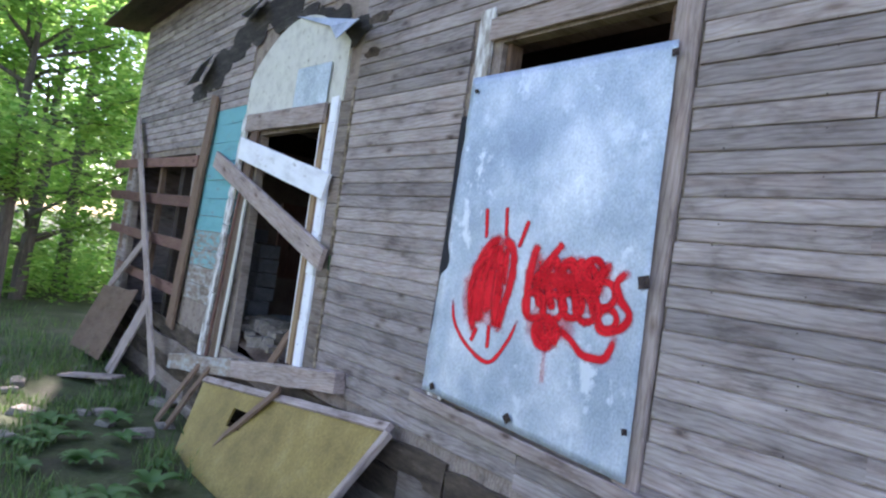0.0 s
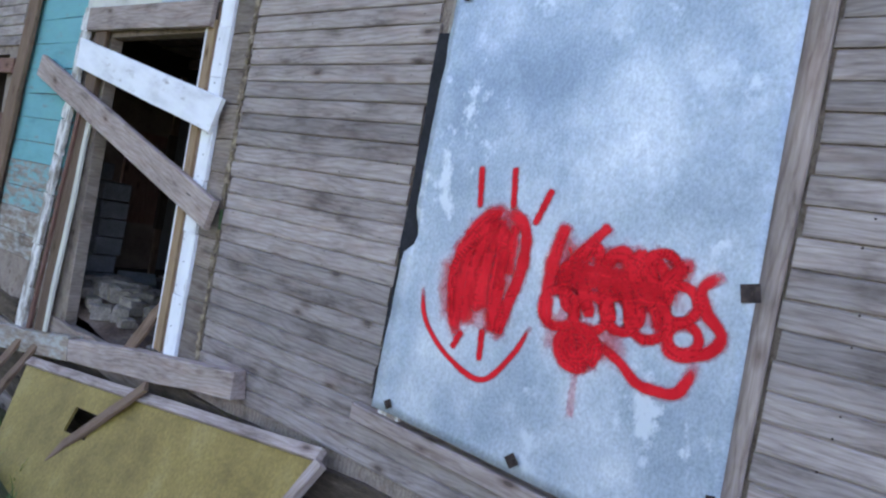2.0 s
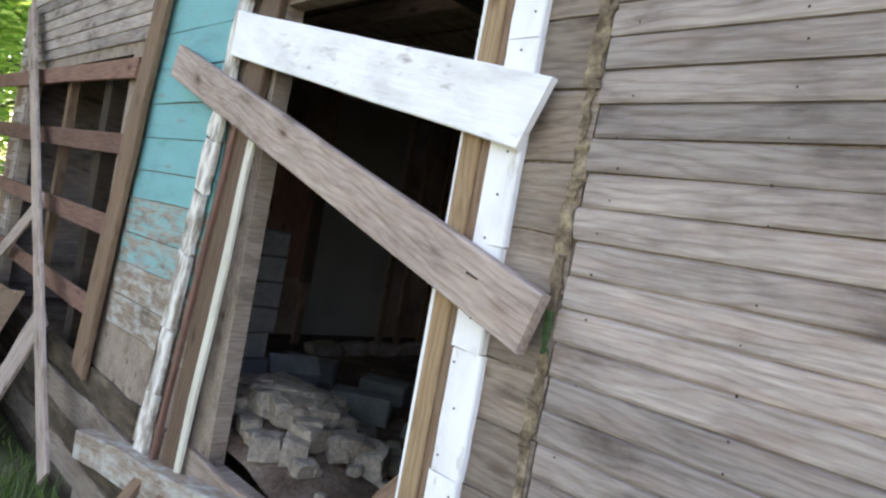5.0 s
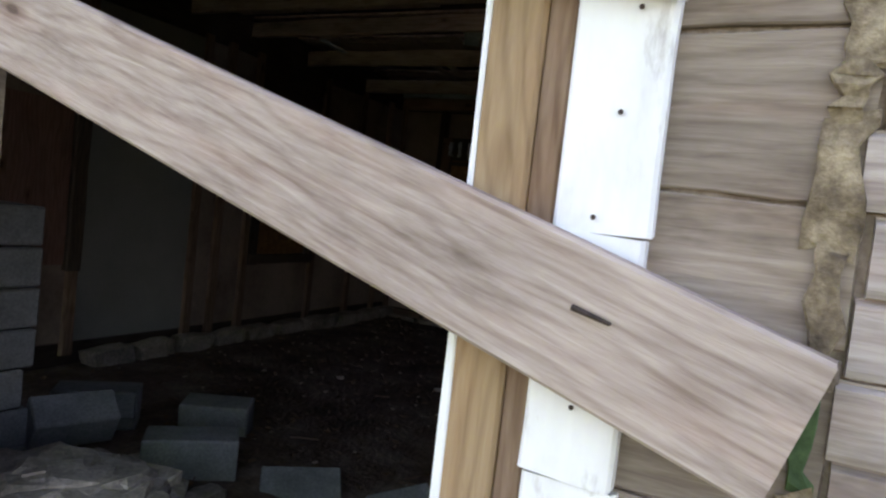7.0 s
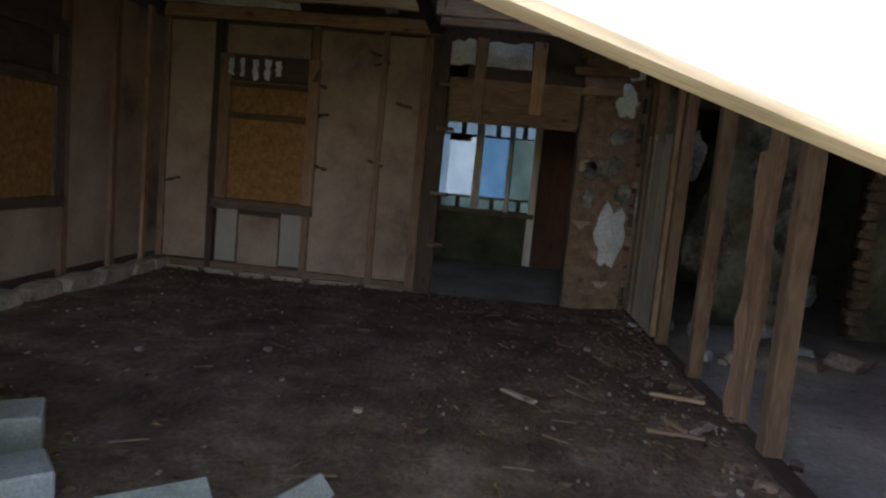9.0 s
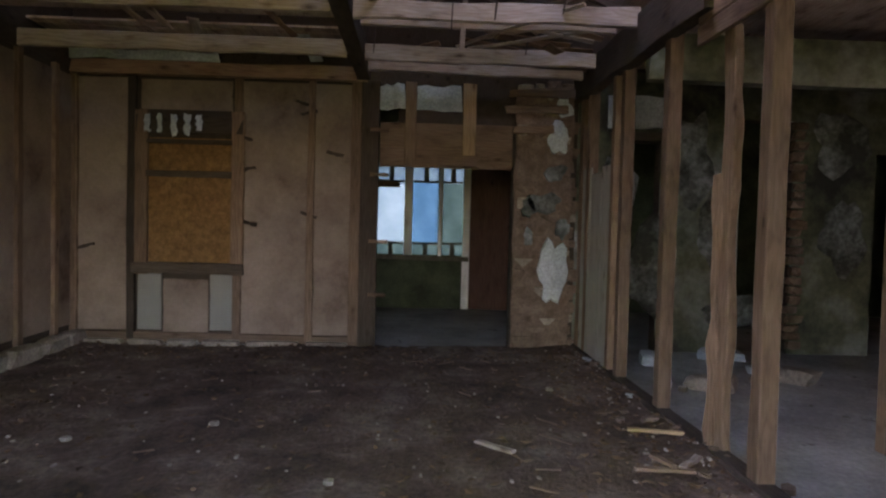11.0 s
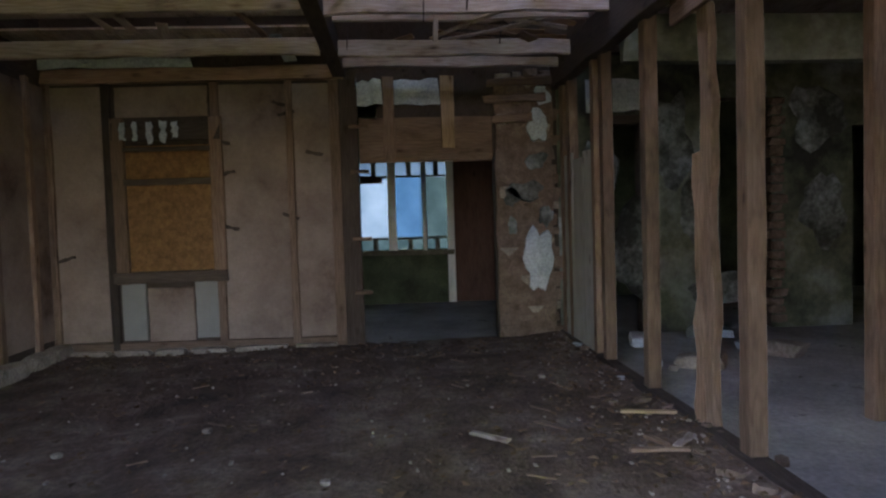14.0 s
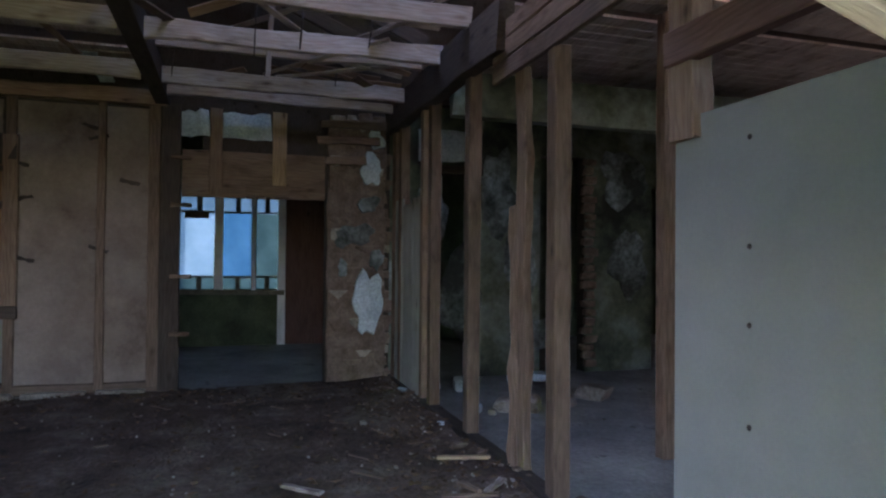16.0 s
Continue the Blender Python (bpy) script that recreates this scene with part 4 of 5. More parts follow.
# rough pier beside the doorway: stones with lumps of plaster
def pier():
    z = 0.0
    k = 0
    while z < 2.95:
        h = rnd.uniform(0.1, 0.2)
        y = 5.66
        while y > 5.02:
            w = rnd.uniform(0.12, 0.32)
            rock("pier_stone", (10.43 + rnd.uniform(-0.02, 0.02), y - w / 2, z + h / 2 + rnd.uniform(-0.03, 0.03)), (0.1, w * 0.8, h * 0.8), REDSTONE if rnd.random() < 0.7 else STONE, wf, k, 1)
            y -= w
            k += 1
        z += h
    plank("mortar_bed", (10.42, 5.34, 0), (10.42, 5.34, 2.98), 0.66, 0.055, REDSTONE, parent=wf, wear=0.02, seg=12)
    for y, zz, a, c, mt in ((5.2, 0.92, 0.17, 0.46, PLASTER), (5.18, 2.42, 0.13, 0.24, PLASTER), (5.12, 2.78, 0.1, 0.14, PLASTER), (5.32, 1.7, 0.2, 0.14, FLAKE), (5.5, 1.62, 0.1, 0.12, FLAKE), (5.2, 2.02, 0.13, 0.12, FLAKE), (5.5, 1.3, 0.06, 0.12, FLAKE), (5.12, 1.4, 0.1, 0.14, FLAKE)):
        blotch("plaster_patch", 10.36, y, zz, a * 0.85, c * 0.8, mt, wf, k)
        k += 1


REDSTONE = mottled("brown_rubble", [(0.3, (0.10, 0.065, 0.045)), (0.6, (0.2, 0.14, 0.105)), (0.8, (0.3, 0.23, 0.18))], 6, bumpd=0.012)
pier()
for zz, y0, y1 in ((2.9, 5.75, 5.0), (2.72, 5.8, 5.1), (2.5, 5.7, 5.25)):
    plank("pier_lath", (10.33, y0, zz), (10.33, y1, zz + 0.02), 0.09, 0.03, STUD, parent=wf, wear=0.012, seg=6)
for zz in (2.45, 1.95, 1.2, 0.6):
    plank("door_cleat", (10.33, 7.3, zz), (10.33, 7.1, zz), 0.04, 0.05, STUD, parent=wf, wear=0.006)

# left wall lining
x = 3.4
for x1, mt in ((4.3, LINING), (5.5, LINING), (6.7, FIBRE), (7.0, LINING), (7.4, LINING), (8.55, None), (9.35, LINING), (10.0, LINING), (10.4, LINING)):
    if mt:
        plank("wall_sheet", ((x + x1) / 2, 10.62, 0.2), ((x + x1) / 2, 10.62, 2.95), x1 - x - 0.06, 0.02, mt, face=(0, -1, 0), parent=wl, seg=6, wear=0.006)
    else:
        plank("wall_sheet", ((x + x1) / 2, 10.62, 0.2), ((x + x1) / 2, 10.62, 0.85), x1 - x - 0.06, 0.02, LINING, face=(0, -1, 0), parent=wl)
    plank("wall_stud", (x1, 10.61, 0.1), (x1, 10.61, 3.0), 0.09, 0.05, STUD, face=(0, -1, 0), parent=wl, wear=0.006)
    x = x1
w3 = thing("window_3", (8.0, 10.6, 0.85), "inner window opening closed with brown chipboard", "window", kind="structure")
plank("chipboard_pane", (7.98, 10.6, 0.9), (7.98, 10.6, 2.0), 0.85, 0.015, OSB, face=(0, -1, 0), parent=w3)
for xx in (7.5, 8.45):
    plank("window_frame", (xx, 10.6, 0.8), (xx, 10.6, 2.5), 0.14, 0.05, DARK, face=(0, -1, 0), parent=w3)
for zz in (0.86, 1.95, 2.4):
    plank("crossbar", (7.45, 10.59, zz), (8.5, 10.59, zz), 0.1, 0.06, DARK, face=(0, -1, 0), parent=w3)
d2 = thing("door_2", (4.9, 10.55, 0.6), "dark red-brown door frame on the inner wall", "door", kind="structure")
plank("door_leaf", (5.1, 10.56, 0.85), (5.1, 10.56, 2.1), 0.55, 0.05, REDBROWN, face=(0, -1, 0), parent=d2)
plank("door_stile", (5.45, 10.55, 0.8), (5.45, 10.55, 2.15), 0.12, 0.06, DARK, face=(0, -1, 0), parent=d2)
# foundation stones along two walls
x = 5.6
while x < 10.3:
    w = rnd.uniform(0.35, 0.7)
    rock("foundation_stone", (x + w / 2, 10.5, 0.06), (w * 0.7, 0.16, 0.14), STONE, wl, int(x * 10), 2)
    x += w
y = 10.5
while y > 7.6:
    w = rnd.uniform(0.3, 0.7)
    rock("foundation_stone", (10.34, y - w / 2, 0.01), (0.12, w * 0.7, 0.07), STONE, wf, int(y * 10), 2)
    y -= w

# ---------- joists and the open ceiling ----------
# joists take the pale plank colour to stand in for light on them
ceil = []
for x, y0, y1, z, h in ((8.25, 5.0, 7.42, 3.12, 0.15), (8.95, 5.0, 7.42, 3.25, 0.1), (9.5, 4.95, 7.42, 3.1, 0.15), (10.0, 4.95, 7.4, 3.08, 0.1), (7.5, 5.0, 7.42, 3.2, 0.15), (6.6, 5.0, 7.4, 3.2, 0.15), (5.6, 5.0, 10.6, 3.2, 0.15), (4.4, 5.0, 10.6, 3.2, 0.15),
                       (8.2, 7.5, 10.6, 3.14, 0.15), (9.4, 7.5, 10.6, 3.1, 0.15), (7.3, 7.5, 10.6, 3.2, 0.15), (6.5, 7.5, 10.6, 3.2, 0.15)):
    tagged(plank("joist", (x, y1, z), (x, y0, z + rnd.uniform(-0.03, 0.03)), h, 0.05, PLANKGREY, wear=0.012, seg=7), "brown sawn ceiling joist of the open ceiling, lightened in colour", "joist", "ceiling joists")
tagged(plank("main_beam", (3.2, 7.46, 3.2), (10.42, 7.46, 3.12), 0.22, 0.14, DARK, face=(0, -1, 0), wear=0.015), "dark main beam carrying the ceiling joists", "beam")
cells, x = [], 3.3
while x < 10.4:
    w = rnd.uniform(0.14, 0.22)
    if rnd.random() < 0.84:
        z = 3.3 + rnd.uniform(-0.01, 0.02)
        ya = 7.5 if rnd.random() < 0.8 else 8.4
        cells.append((x, x + w - 0.012, ya, 10.6, z, z + 0.02))
    # no boards beyond, so light from the added roof opening gets through
    if x < 5.6:
        cells.append((x, x + w - 0.012, 4.95, 7.5, 3.31, 3.33))
    if rnd.random() < 0.9:
        cells.append((x, x + w - 0.012, YN + 0.2, 4.8, 3.25, 3.27))
    x += w
# pale plank colour makes up for light that misses the ceiling
tagged(boxes("ceiling", cells, PLANKGREY), "broken ceiling boards with gaps, lightened in colour", "ceiling", kind="structure")
for p0, p1, w in (((8.0, 5.5, 3.16), (9.6, 6.4, 3.22), 0.04), ((7.6, 5.25, 3.25), (9.2, 6.1, 3.3), 0.04), ((8.3, 6.9, 3.7), (9.5, 5.6, 3.35), 0.06), ((8.9, 6.4, 3.0), (8.9, 6.35, 3.9), 0.05), ((8.4, 5.9, 3.6), (10.0, 7.2, 3.55), 0.05)):
    tagged(plank("loose_lath", p0, p1, w, 0.015, PLANKGREY, face=(-0.5, 0, -0.8), wear=0.006), "thin loose lath hanging among the joists", "lath", "loose laths")
for i in range(16):
    xa, ya, za = rnd.uniform(7.9, 10.1), rnd.uniform(5.1, 7.2), rnd.uniform(3.16, 3.3)
    xb, yb, zb = xa + rnd.uniform(-0.9, 0.9), ya + rnd.choice((-1, 1)) * rnd.uniform(0.4, 1.3), za + rnd.uniform(-0.1, 0.35)
    tagged(plank("loose_lath", (xa, ya, za), (min(xb, 10.3), min(max(yb, 5.0), 7.3), zb), rnd.uniform(0.03, 0.09), 0.014, rnd.choice((PLANKGREY, STUD, BROWN)), face=(-0.6, 0, -0.7), wear=0.006), "thin loose lath hanging among the joists", "lath", "loose laths")
for x, y, L in ((8.245, 6.15, 0.55), (8.245, 6.5, 0.8), (9.49, 5.7, 0.4), (8.245, 5.6, 0.35), (9.49, 7.2, 0.5)):
    tagged(plank("hanging_wire", (x - 0.04, y, 3.25 + L * 0.5), (x - 0.06, y + 0.03, 3.25 - L * 0.35), 0.012, 0.01, RUST, seg=6, bow=0.05), "dark wire dangling from the ceiling joists", "wire", "hanging wires")
for i in range(9):
    y = rnd.uniform(7.7, 10.2)
    x = rnd.uniform(7.4, 10.0)
    tagged(plank("ceiling_remnant", (x, y, 3.27), (x + rnd.uniform(0.3, 0.8), y + rnd.uniform(-0.2, 0.2), 3.2), rnd.uniform(0.06, 0.16), 0.015, rnd.choice((PLANKGREY, STUD, PLASTER)), face=(0, 0, -1), wear=0.012), "broken board end still nailed under the ceiling", "board", "ceiling remnants")
for x in (8.3, 9.1, 9.9):
    tagged(plank("rafter", (x, 4.9, 3.5), (x, 8.6, 5.1), 0.14, 0.05, DARK, face=(-1, 0, 0)), "dark sloping rafter in the attic", "rafter", "attic rafters")
plank("cornice_strip", (10.36, 10.6, 3.2), (10.36, 9.0, 3.2), 0.1, 0.03, PLASTER, parent=wf, wear=0.02)

# ---------- stud partition ----------
INFILL = wood("grey_green_board", (0.2, 0.195, 0.175), (0.33, 0.32, 0.29), (0.43, 0.42, 0.39), stain=0.4, tone=0.08)
pt = thing("partition", (7, 4.9, 0), "bare stud partition of brown posts under a dark beam", "partition", kind="structure")
plank("top_beam", (6.9, 4.9, 2.98), (10.42, 4.9, 3.0), 0.34, 0.12, DARK, face=(0, 1, 0), parent=pt, wear=0.02, seg=9)
for i, z in enumerate((2.68, 2.81, 2.94)):
    plank("header_board", (3.2, 4.93, z), (7.13, 4.93, z), 0.12, 0.03, STUD, face=(0, 1, 0), parent=pt, wear=0.006)
for x, w, z0, z1, mt in ((10.25, 0.14, 0, 2.95, STUD), (9.95, 0.1, 0, 2.9, STUD), (9.05, 0.09, 0.02, 2.95, STUD), (8.75, 0.09, 0.02, 2.95, STUD), (7.72, 0.11, 0.0, 2.9, STUD), (6.25, 0.11, -0.05, 2.64, BROWN), (5.1, 0.15, 1.9, 2.64, STUD)):
    plank("post", (x, 4.84, z0), (x + rnd.uniform(-0.02, 0.02), 4.84, z1), w, 0.1, mt, face=(0, 1, 0), parent=pt, wear=0.008, seg=8)
plank("split_post", (6.77, 4.84, -0.05), (6.80, 4.84, 2.64), 0.1, 0.06, STUD, face=(-0.3, 1, 0), parent=pt, wear=0.02, seg=14)
plank("split_post_piece", (6.83, 4.88, 0.0), (6.85, 4.88, 1.75), 0.07, 0.05, STUD, face=(-0.5, 1, 0), parent=pt, wear=0.022, seg=10)
for x, w, z1 in ((10.04, 0.42, 2.05), (9.62, 0.4, 1.98), (9.22, 0.38, 2.03)):
    plank("infill_board", (x, 4.91, 0.0), (x, 4.91, z1), w - 0.006, 0.02, INFILL, face=(0, 1, 0), parent=pt, wear=0.008, seg=6)
plank("rail_beam", (3.2, 4.9, 2.28), (5.18, 4.9, 2.28), 0.14, 0.06, REDBROWN, face=(0, 1, 0), parent=pt)
plank("floor_plate", (5.2, 4.9, 0.03), (10.4, 4.9, 0.03), 0.12, 0.05, DARK, face=(0, 0, 1), parent=pt, wear=0.01)
fb = tagged(boxes("fibreboard_sheet", [(3.24, 5.18, 4.885, 4.9, 0.0, 1.996)], FIBRE, pt), "grey-white fibreboard sheet nailed on the studs")
for z in (0.83, 1.19, 1.47, 1.86):
    bm = bmesh.new()
    bmesh.ops.create_cone(bm, segments=10, radius1=0.011, radius2=0.006, depth=0.006, cap_ends=True)
    part("nail_head", bm, RUST, pt, "", Matrix.Translation((4.76, 4.903, z)) @ pose(0, 0, 0, -90, 0, 0))
plank("lintel", (10.35, 4.6, 2.46), (10.35, 3.85, 2.46), 0.1, 0.06, DARK, parent=wf, wear=0.012)
z = 0.05
while z < 2.6:
    h = rnd.uniform(0.09, 0.14)
    rock("edge_brick", (10.38, 2.38 + rnd.uniform(-0.03, 0.03), z + h / 2), (0.09, rnd.uniform(0.1, 0.17), h * 0.78), REDSTONE, wf, int(z * 50), 1)
    z += h
tagged(plank("lone_post", (7.0, 3.68, 0), (7.0, 3.68, 3.2), 0.1, 0.1, STUD), "lone brown post in the side room", "post")
tagged(plank("side_beam", (8.6, YN + 0.2, 2.9), (8.6, 4.8, 2.9), 0.4, 0.15, MOULD, wear=0.02), "mouldy plastered beam across the side room", "beam")
tagged(plank("hanging_plaster", (10.36, 4.62, 2.75), (10.36, 3.9, 2.75), 0.36, 0.03, PLASTER, wear=0.02), "pale plaster slab clinging to a mouldy wall", "plaster")
SR = bpy.data.objects["wall_side_room"]
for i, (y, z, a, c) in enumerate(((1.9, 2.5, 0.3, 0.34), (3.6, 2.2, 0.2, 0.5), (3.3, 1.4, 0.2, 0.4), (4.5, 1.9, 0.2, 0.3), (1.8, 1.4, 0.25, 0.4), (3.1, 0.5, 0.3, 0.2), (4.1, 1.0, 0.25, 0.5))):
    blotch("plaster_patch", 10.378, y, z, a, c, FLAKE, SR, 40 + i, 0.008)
for i in range(14):
    x, y, s = rnd.uniform(8.4, 10.2), rnd.uniform(2.9, 4.7), rnd.uniform(0.05, 0.2)
    tagged(rock("fallen_plaster", (x, y, s * 0.3), (s * 1.3, s, s * 0.7), PLASTER if i % 2 else STONE, None, 400 + i, 2, rnd.uniform(0, 360)), "fallen plaster lump on the side room's concrete floor", "lump", "fallen plaster lumps")

# ---------- back room ----------
bw = thing("window_4", (14, 6.85, 1.0), "back window of milky plastic sheets between white studs", "window", kind="structure")
for y, w in ((7.7, 0.1), (6.91, 0.14), (6.38, 0.06), (5.94, 0.12)):
    plank("window_stud", (13.98, y, 0.0 if y < 6 else 0.85), (13.98, y, 2.45), w, 0.05, WHITE, parent=bw)
for y in (7.52, 7.2, 6.62, 6.17):
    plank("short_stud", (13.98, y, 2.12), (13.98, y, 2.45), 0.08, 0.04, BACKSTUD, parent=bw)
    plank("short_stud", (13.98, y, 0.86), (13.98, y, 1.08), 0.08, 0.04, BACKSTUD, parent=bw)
for i, (y0, y1, glaze) in enumerate(((7.66, 6.97, PANE_WHITE), (6.85, 6.41, PANE_BLUE), (6.35, 5.99, PANE_GREY))):
    plank("plastic_pane", (14.03 + 0.01 * i, (y0 + y1) / 2, 1.1), (14.03 + 0.01 * i, (y0 + y1) / 2, 2.1), y0 - y1 + 0.16, 0.006, glaze, parent=bw)
    plank("upper_pane", (14.03 + 0.01 * i, (y0 + y1) / 2, 2.1), (14.03 + 0.01 * i, (y0 + y1) / 2, 2.44), y0 - y1 + 0.16, 0.006, PANE_WHITE, parent=bw)
    plank("lower_pane", (14.03 + 0.01 * i, (y0 + y1) / 2, 0.9), (14.03 + 0.01 * i, (y0 + y1) / 2, 1.1), y0 - y1 + 0.16, 0.006, PANE_GREY, parent=bw)
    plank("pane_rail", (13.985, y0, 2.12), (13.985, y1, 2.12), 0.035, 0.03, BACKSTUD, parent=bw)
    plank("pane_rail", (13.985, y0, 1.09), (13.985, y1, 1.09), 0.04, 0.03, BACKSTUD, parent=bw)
plank("orange_strip", (13.98, 7.42, 2.06), (13.98, 7.06, 2.06), 0.1, 0.03, OSB, parent=bw)
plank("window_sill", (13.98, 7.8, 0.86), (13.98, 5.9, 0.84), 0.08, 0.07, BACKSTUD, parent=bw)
plank("door_leaf", (13.98, 5.55, 0.0), (13.98, 5.55, 2.4), 0.66, 0.04, REDBROWN, parent=wb)

# ---------- rubble and litter inside ----------
for x, y, z, t, tl, hol, size in ((4.6, 8.2, 0.17, -47, 0, False, (0.47, 0.23, 0.24)), (5.2, 8.62, 0.13, -58, 3, False, (0.42, 0.23, 0.23)), (4.72, 9.12, 0.2, -46, 0, True, (0.47, 0.23, 0.23)), (4.9, 7.7, -0.01, -50, 28, False, (0.42, 0.23, 0.23)), (5.16, 7.24, -0.05, -24, 42, False, (0.4, 0.2, 0.2)), (4.3, 8.75, 0.3, -20, 35, False, (0.4, 0.2, 0.2))):
    tagged(chunk_block("concrete_block", (x, y, z), size, t, BLOCK, hol, tl), "grey hollow concrete block lying on the rubble heap", "block", "loose concrete blocks")
cb = thing("block_stack", (3.8, 9.4, 0), "rough stack of grey concrete blocks along the wall", "block stack")
for lay in range(8):
    for k in range(3):
        bm = bmesh.new()
        bmesh.ops.create_cube(bm, size=1)
        bmesh.ops.scale(bm, vec=(0.3, 0.39, 0.19), verts=bm.verts)
        bmesh.ops.bevel(bm, geom=bm.edges[:], offset=0.01, segments=1, affect="EDGES")
        if lay < 7 or k == 1:
            part("block", bm, BLOCK, cb, "", Matrix.Translation((3.95 + rnd.uniform(-0.03, 0.03), 9.0 + 0.41 * k + rnd.uniform(-0.02, 0.02), 0.1 + lay * 0.2)) @ pose(0, 0, 0, 0, 0, rnd.uniform(-5, 5)))
for i in range(330):
    a, r = rnd.uniform(0, math.tau), abs(rnd.gauss(0, 0.6))
    x, y = 3.7 + r * math.cos(a) * 0.9, 7.85 + r * math.sin(a) * 1.2
    if x < 3.3 or y < 6.6 or y > 10.2 or x > 4.5:
        continue
    s = rnd.uniform(0.05, 0.2) * (1 if x < 4 else 0.7)
    tagged(rock("rubble_stone", (x, y, floor_z(x, y) + s * 0.25), (s, s * rnd.uniform(0.6, 1), s * 0.7), STONE, None, i, 2, rnd.uniform(0, 360)), "broken pale stone on the rubble heap", "stone", "rubble stones")
litter = []
for i in range(260):
    x, y = rnd.uniform(4.4, 10.2), rnd.uniform(4.9, 10.3)
    if rnd.random() < 0.45:
        y = 4.95 + abs(rnd.gauss(0, 0.3))
    s = rnd.uniform(0.006, 0.022)
    z = floor_z(x, y)
    litter.append((x, x + s * rnd.uniform(0.8, 2.5), y, y + s, z - 0.01, z + rnd.uniform(0.004, 0.012)))
leaves = []
for i in range(2600):
    x, y = rnd.uniform(4.2, 10.3), rnd.uniform(4.9, 10.4)
    if rnd.random() < 0.35:
        y = 4.95 + abs(rnd.gauss(0, 0.45))
    elif rnd.random() < 0.3:
        x = 10.3 - abs(rnd.gauss(0, 0.5))
    z, a, r = floor_z(x, y), rnd.uniform(0, math.tau), rnd.uniform(0.012, 0.045)
    leaves.append([(x + r * q * math.cos(a + j * 1.57), y + r * q * math.sin(a + j * 1.57), z + 0.006 + rnd.uniform(0, 0.022)) for j, q in enumerate((1, 0.45, 1, 0.5))])
ob = new("dead_leaves", mesh_of("dead_leaves", [v for q in leaves for v in q], [tuple(range(4 * i, 4 * i + 4)) for i in range(len(leaves))], mottled("dead_leaf", [(0.3, (0.07, 0.04, 0.025)), (0.7, (0.19, 0.12, 0.08))], 3, bumpd=0, island=True)))
tagged(ob, "dry brown leaves and crumbs strewn on the earth floor", "litter", kind="stuff")
tagged(boxes("floor_litter", litter, STONE), "small stone chips and scraps on the earth floor", "litter", kind="stuff")
for p0, p1, mt in (((7.05, 5.35, 0.1), (6.9, 5.05, 0.12), TAN), ((6.45, 5.5, 0.06), (6.35, 5.2, 0.08), STUD), ((6.6, 5.35, 0.08), (6.4, 5.3, 0.09), STUD), ((6.95, 6.35, 0.04), (6.75, 6.15, 0.04), PLANKGREY), ((6.4, 5.25, 0.08), (6.55, 5.1, 0.1), PLANKGREY)):
    tagged(plank("wood_scrap", p0, p1, 0.045, 0.018, mt, face=(0, 0, 1), wear=0.008), "pale split wood scrap on the earth floor", "scrap", "wood scraps")
for x, y in ((6.95, 8.9), (6.3, 7.2), (8.4, 5.6), (7.3, 8.1)):
    tagged(rock("pale_pebble", (x, y, 0.03), (0.05, 0.045, 0.03), STONE, None, int(x * 9), 1), "pale plaster crumb on the earth floor", "crumb", "plaster crumbs")


# broken plaster and splinters along the partition's foot
for i in range(46):
    x, y = rnd.uniform(5.3, 9.9), 4.98 + abs(rnd.gauss(0, 0.16)) * rnd.choice((1, 1, -1))
    s = rnd.uniform(0.02, 0.07)
    z = floor_z(x, y) if y > 4.85 else 0.0
    tagged(rock("plaster_chunk", (x, y, z + s * 0.2), (s * 1.4, s, s * 0.7), PLASTER if rnd.random() < 0.1 else REDSTONE, None, i + 300, 1, rnd.uniform(0, 360)), "broken plaster chunk at the partition's foot", "chunk", "plaster chunks")
for i in range(30):
    x, y, a = rnd.uniform(5.4, 9.8), rnd.uniform(5.0, 8.5), rnd.uniform(0, math.tau)
    L = rnd.uniform(0.08, 0.3)
    z = max(floor_z(x, y), floor_z(x + L * math.cos(a), y + L * math.sin(a))) + 0.004
    tagged(plank("splinter", (x, y, z), (x + L * math.cos(a), y + L * math.sin(a), z), rnd.uniform(0.008, 0.025), 0.008, STUD, face=(0, 0, 1), seg=3), "brown wood splinter lying on the earth floor", "splinter", "floor splinters")


# ---------- vegetation ----------
def leaf_mesh(name, centres, size, mat, droop=0.4):
    """Many small folded leaves round the given centres."""
    vs, fs = [], []
    for c in centres:
        a = rnd.uniform(0, math.tau)
        s = size * rnd.uniform(0.6, 1.4)
        d = Vector((math.cos(a), math.sin(a), rnd.uniform(-droop, droop) - 0.2)).normalized()
        q = d.cross(Vector((rnd.uniform(-0.4, 0.4), rnd.uniform(-0.4, 0.4), 1))).normalized()
        up = q.cross(d)
        k = len(vs)
        vs += [tuple(c), tuple(c + d * s * 0.5 + q * s * 0.32 + up * s * 0.08), tuple(c + d * s), tuple(c + d * s * 0.5 - q * s * 0.32 + up * s * 0.08)]
        fs += [(k, k + 1, k + 2), (k, k + 2, k + 3)]
    return mesh_of(name, vs, fs, mat)


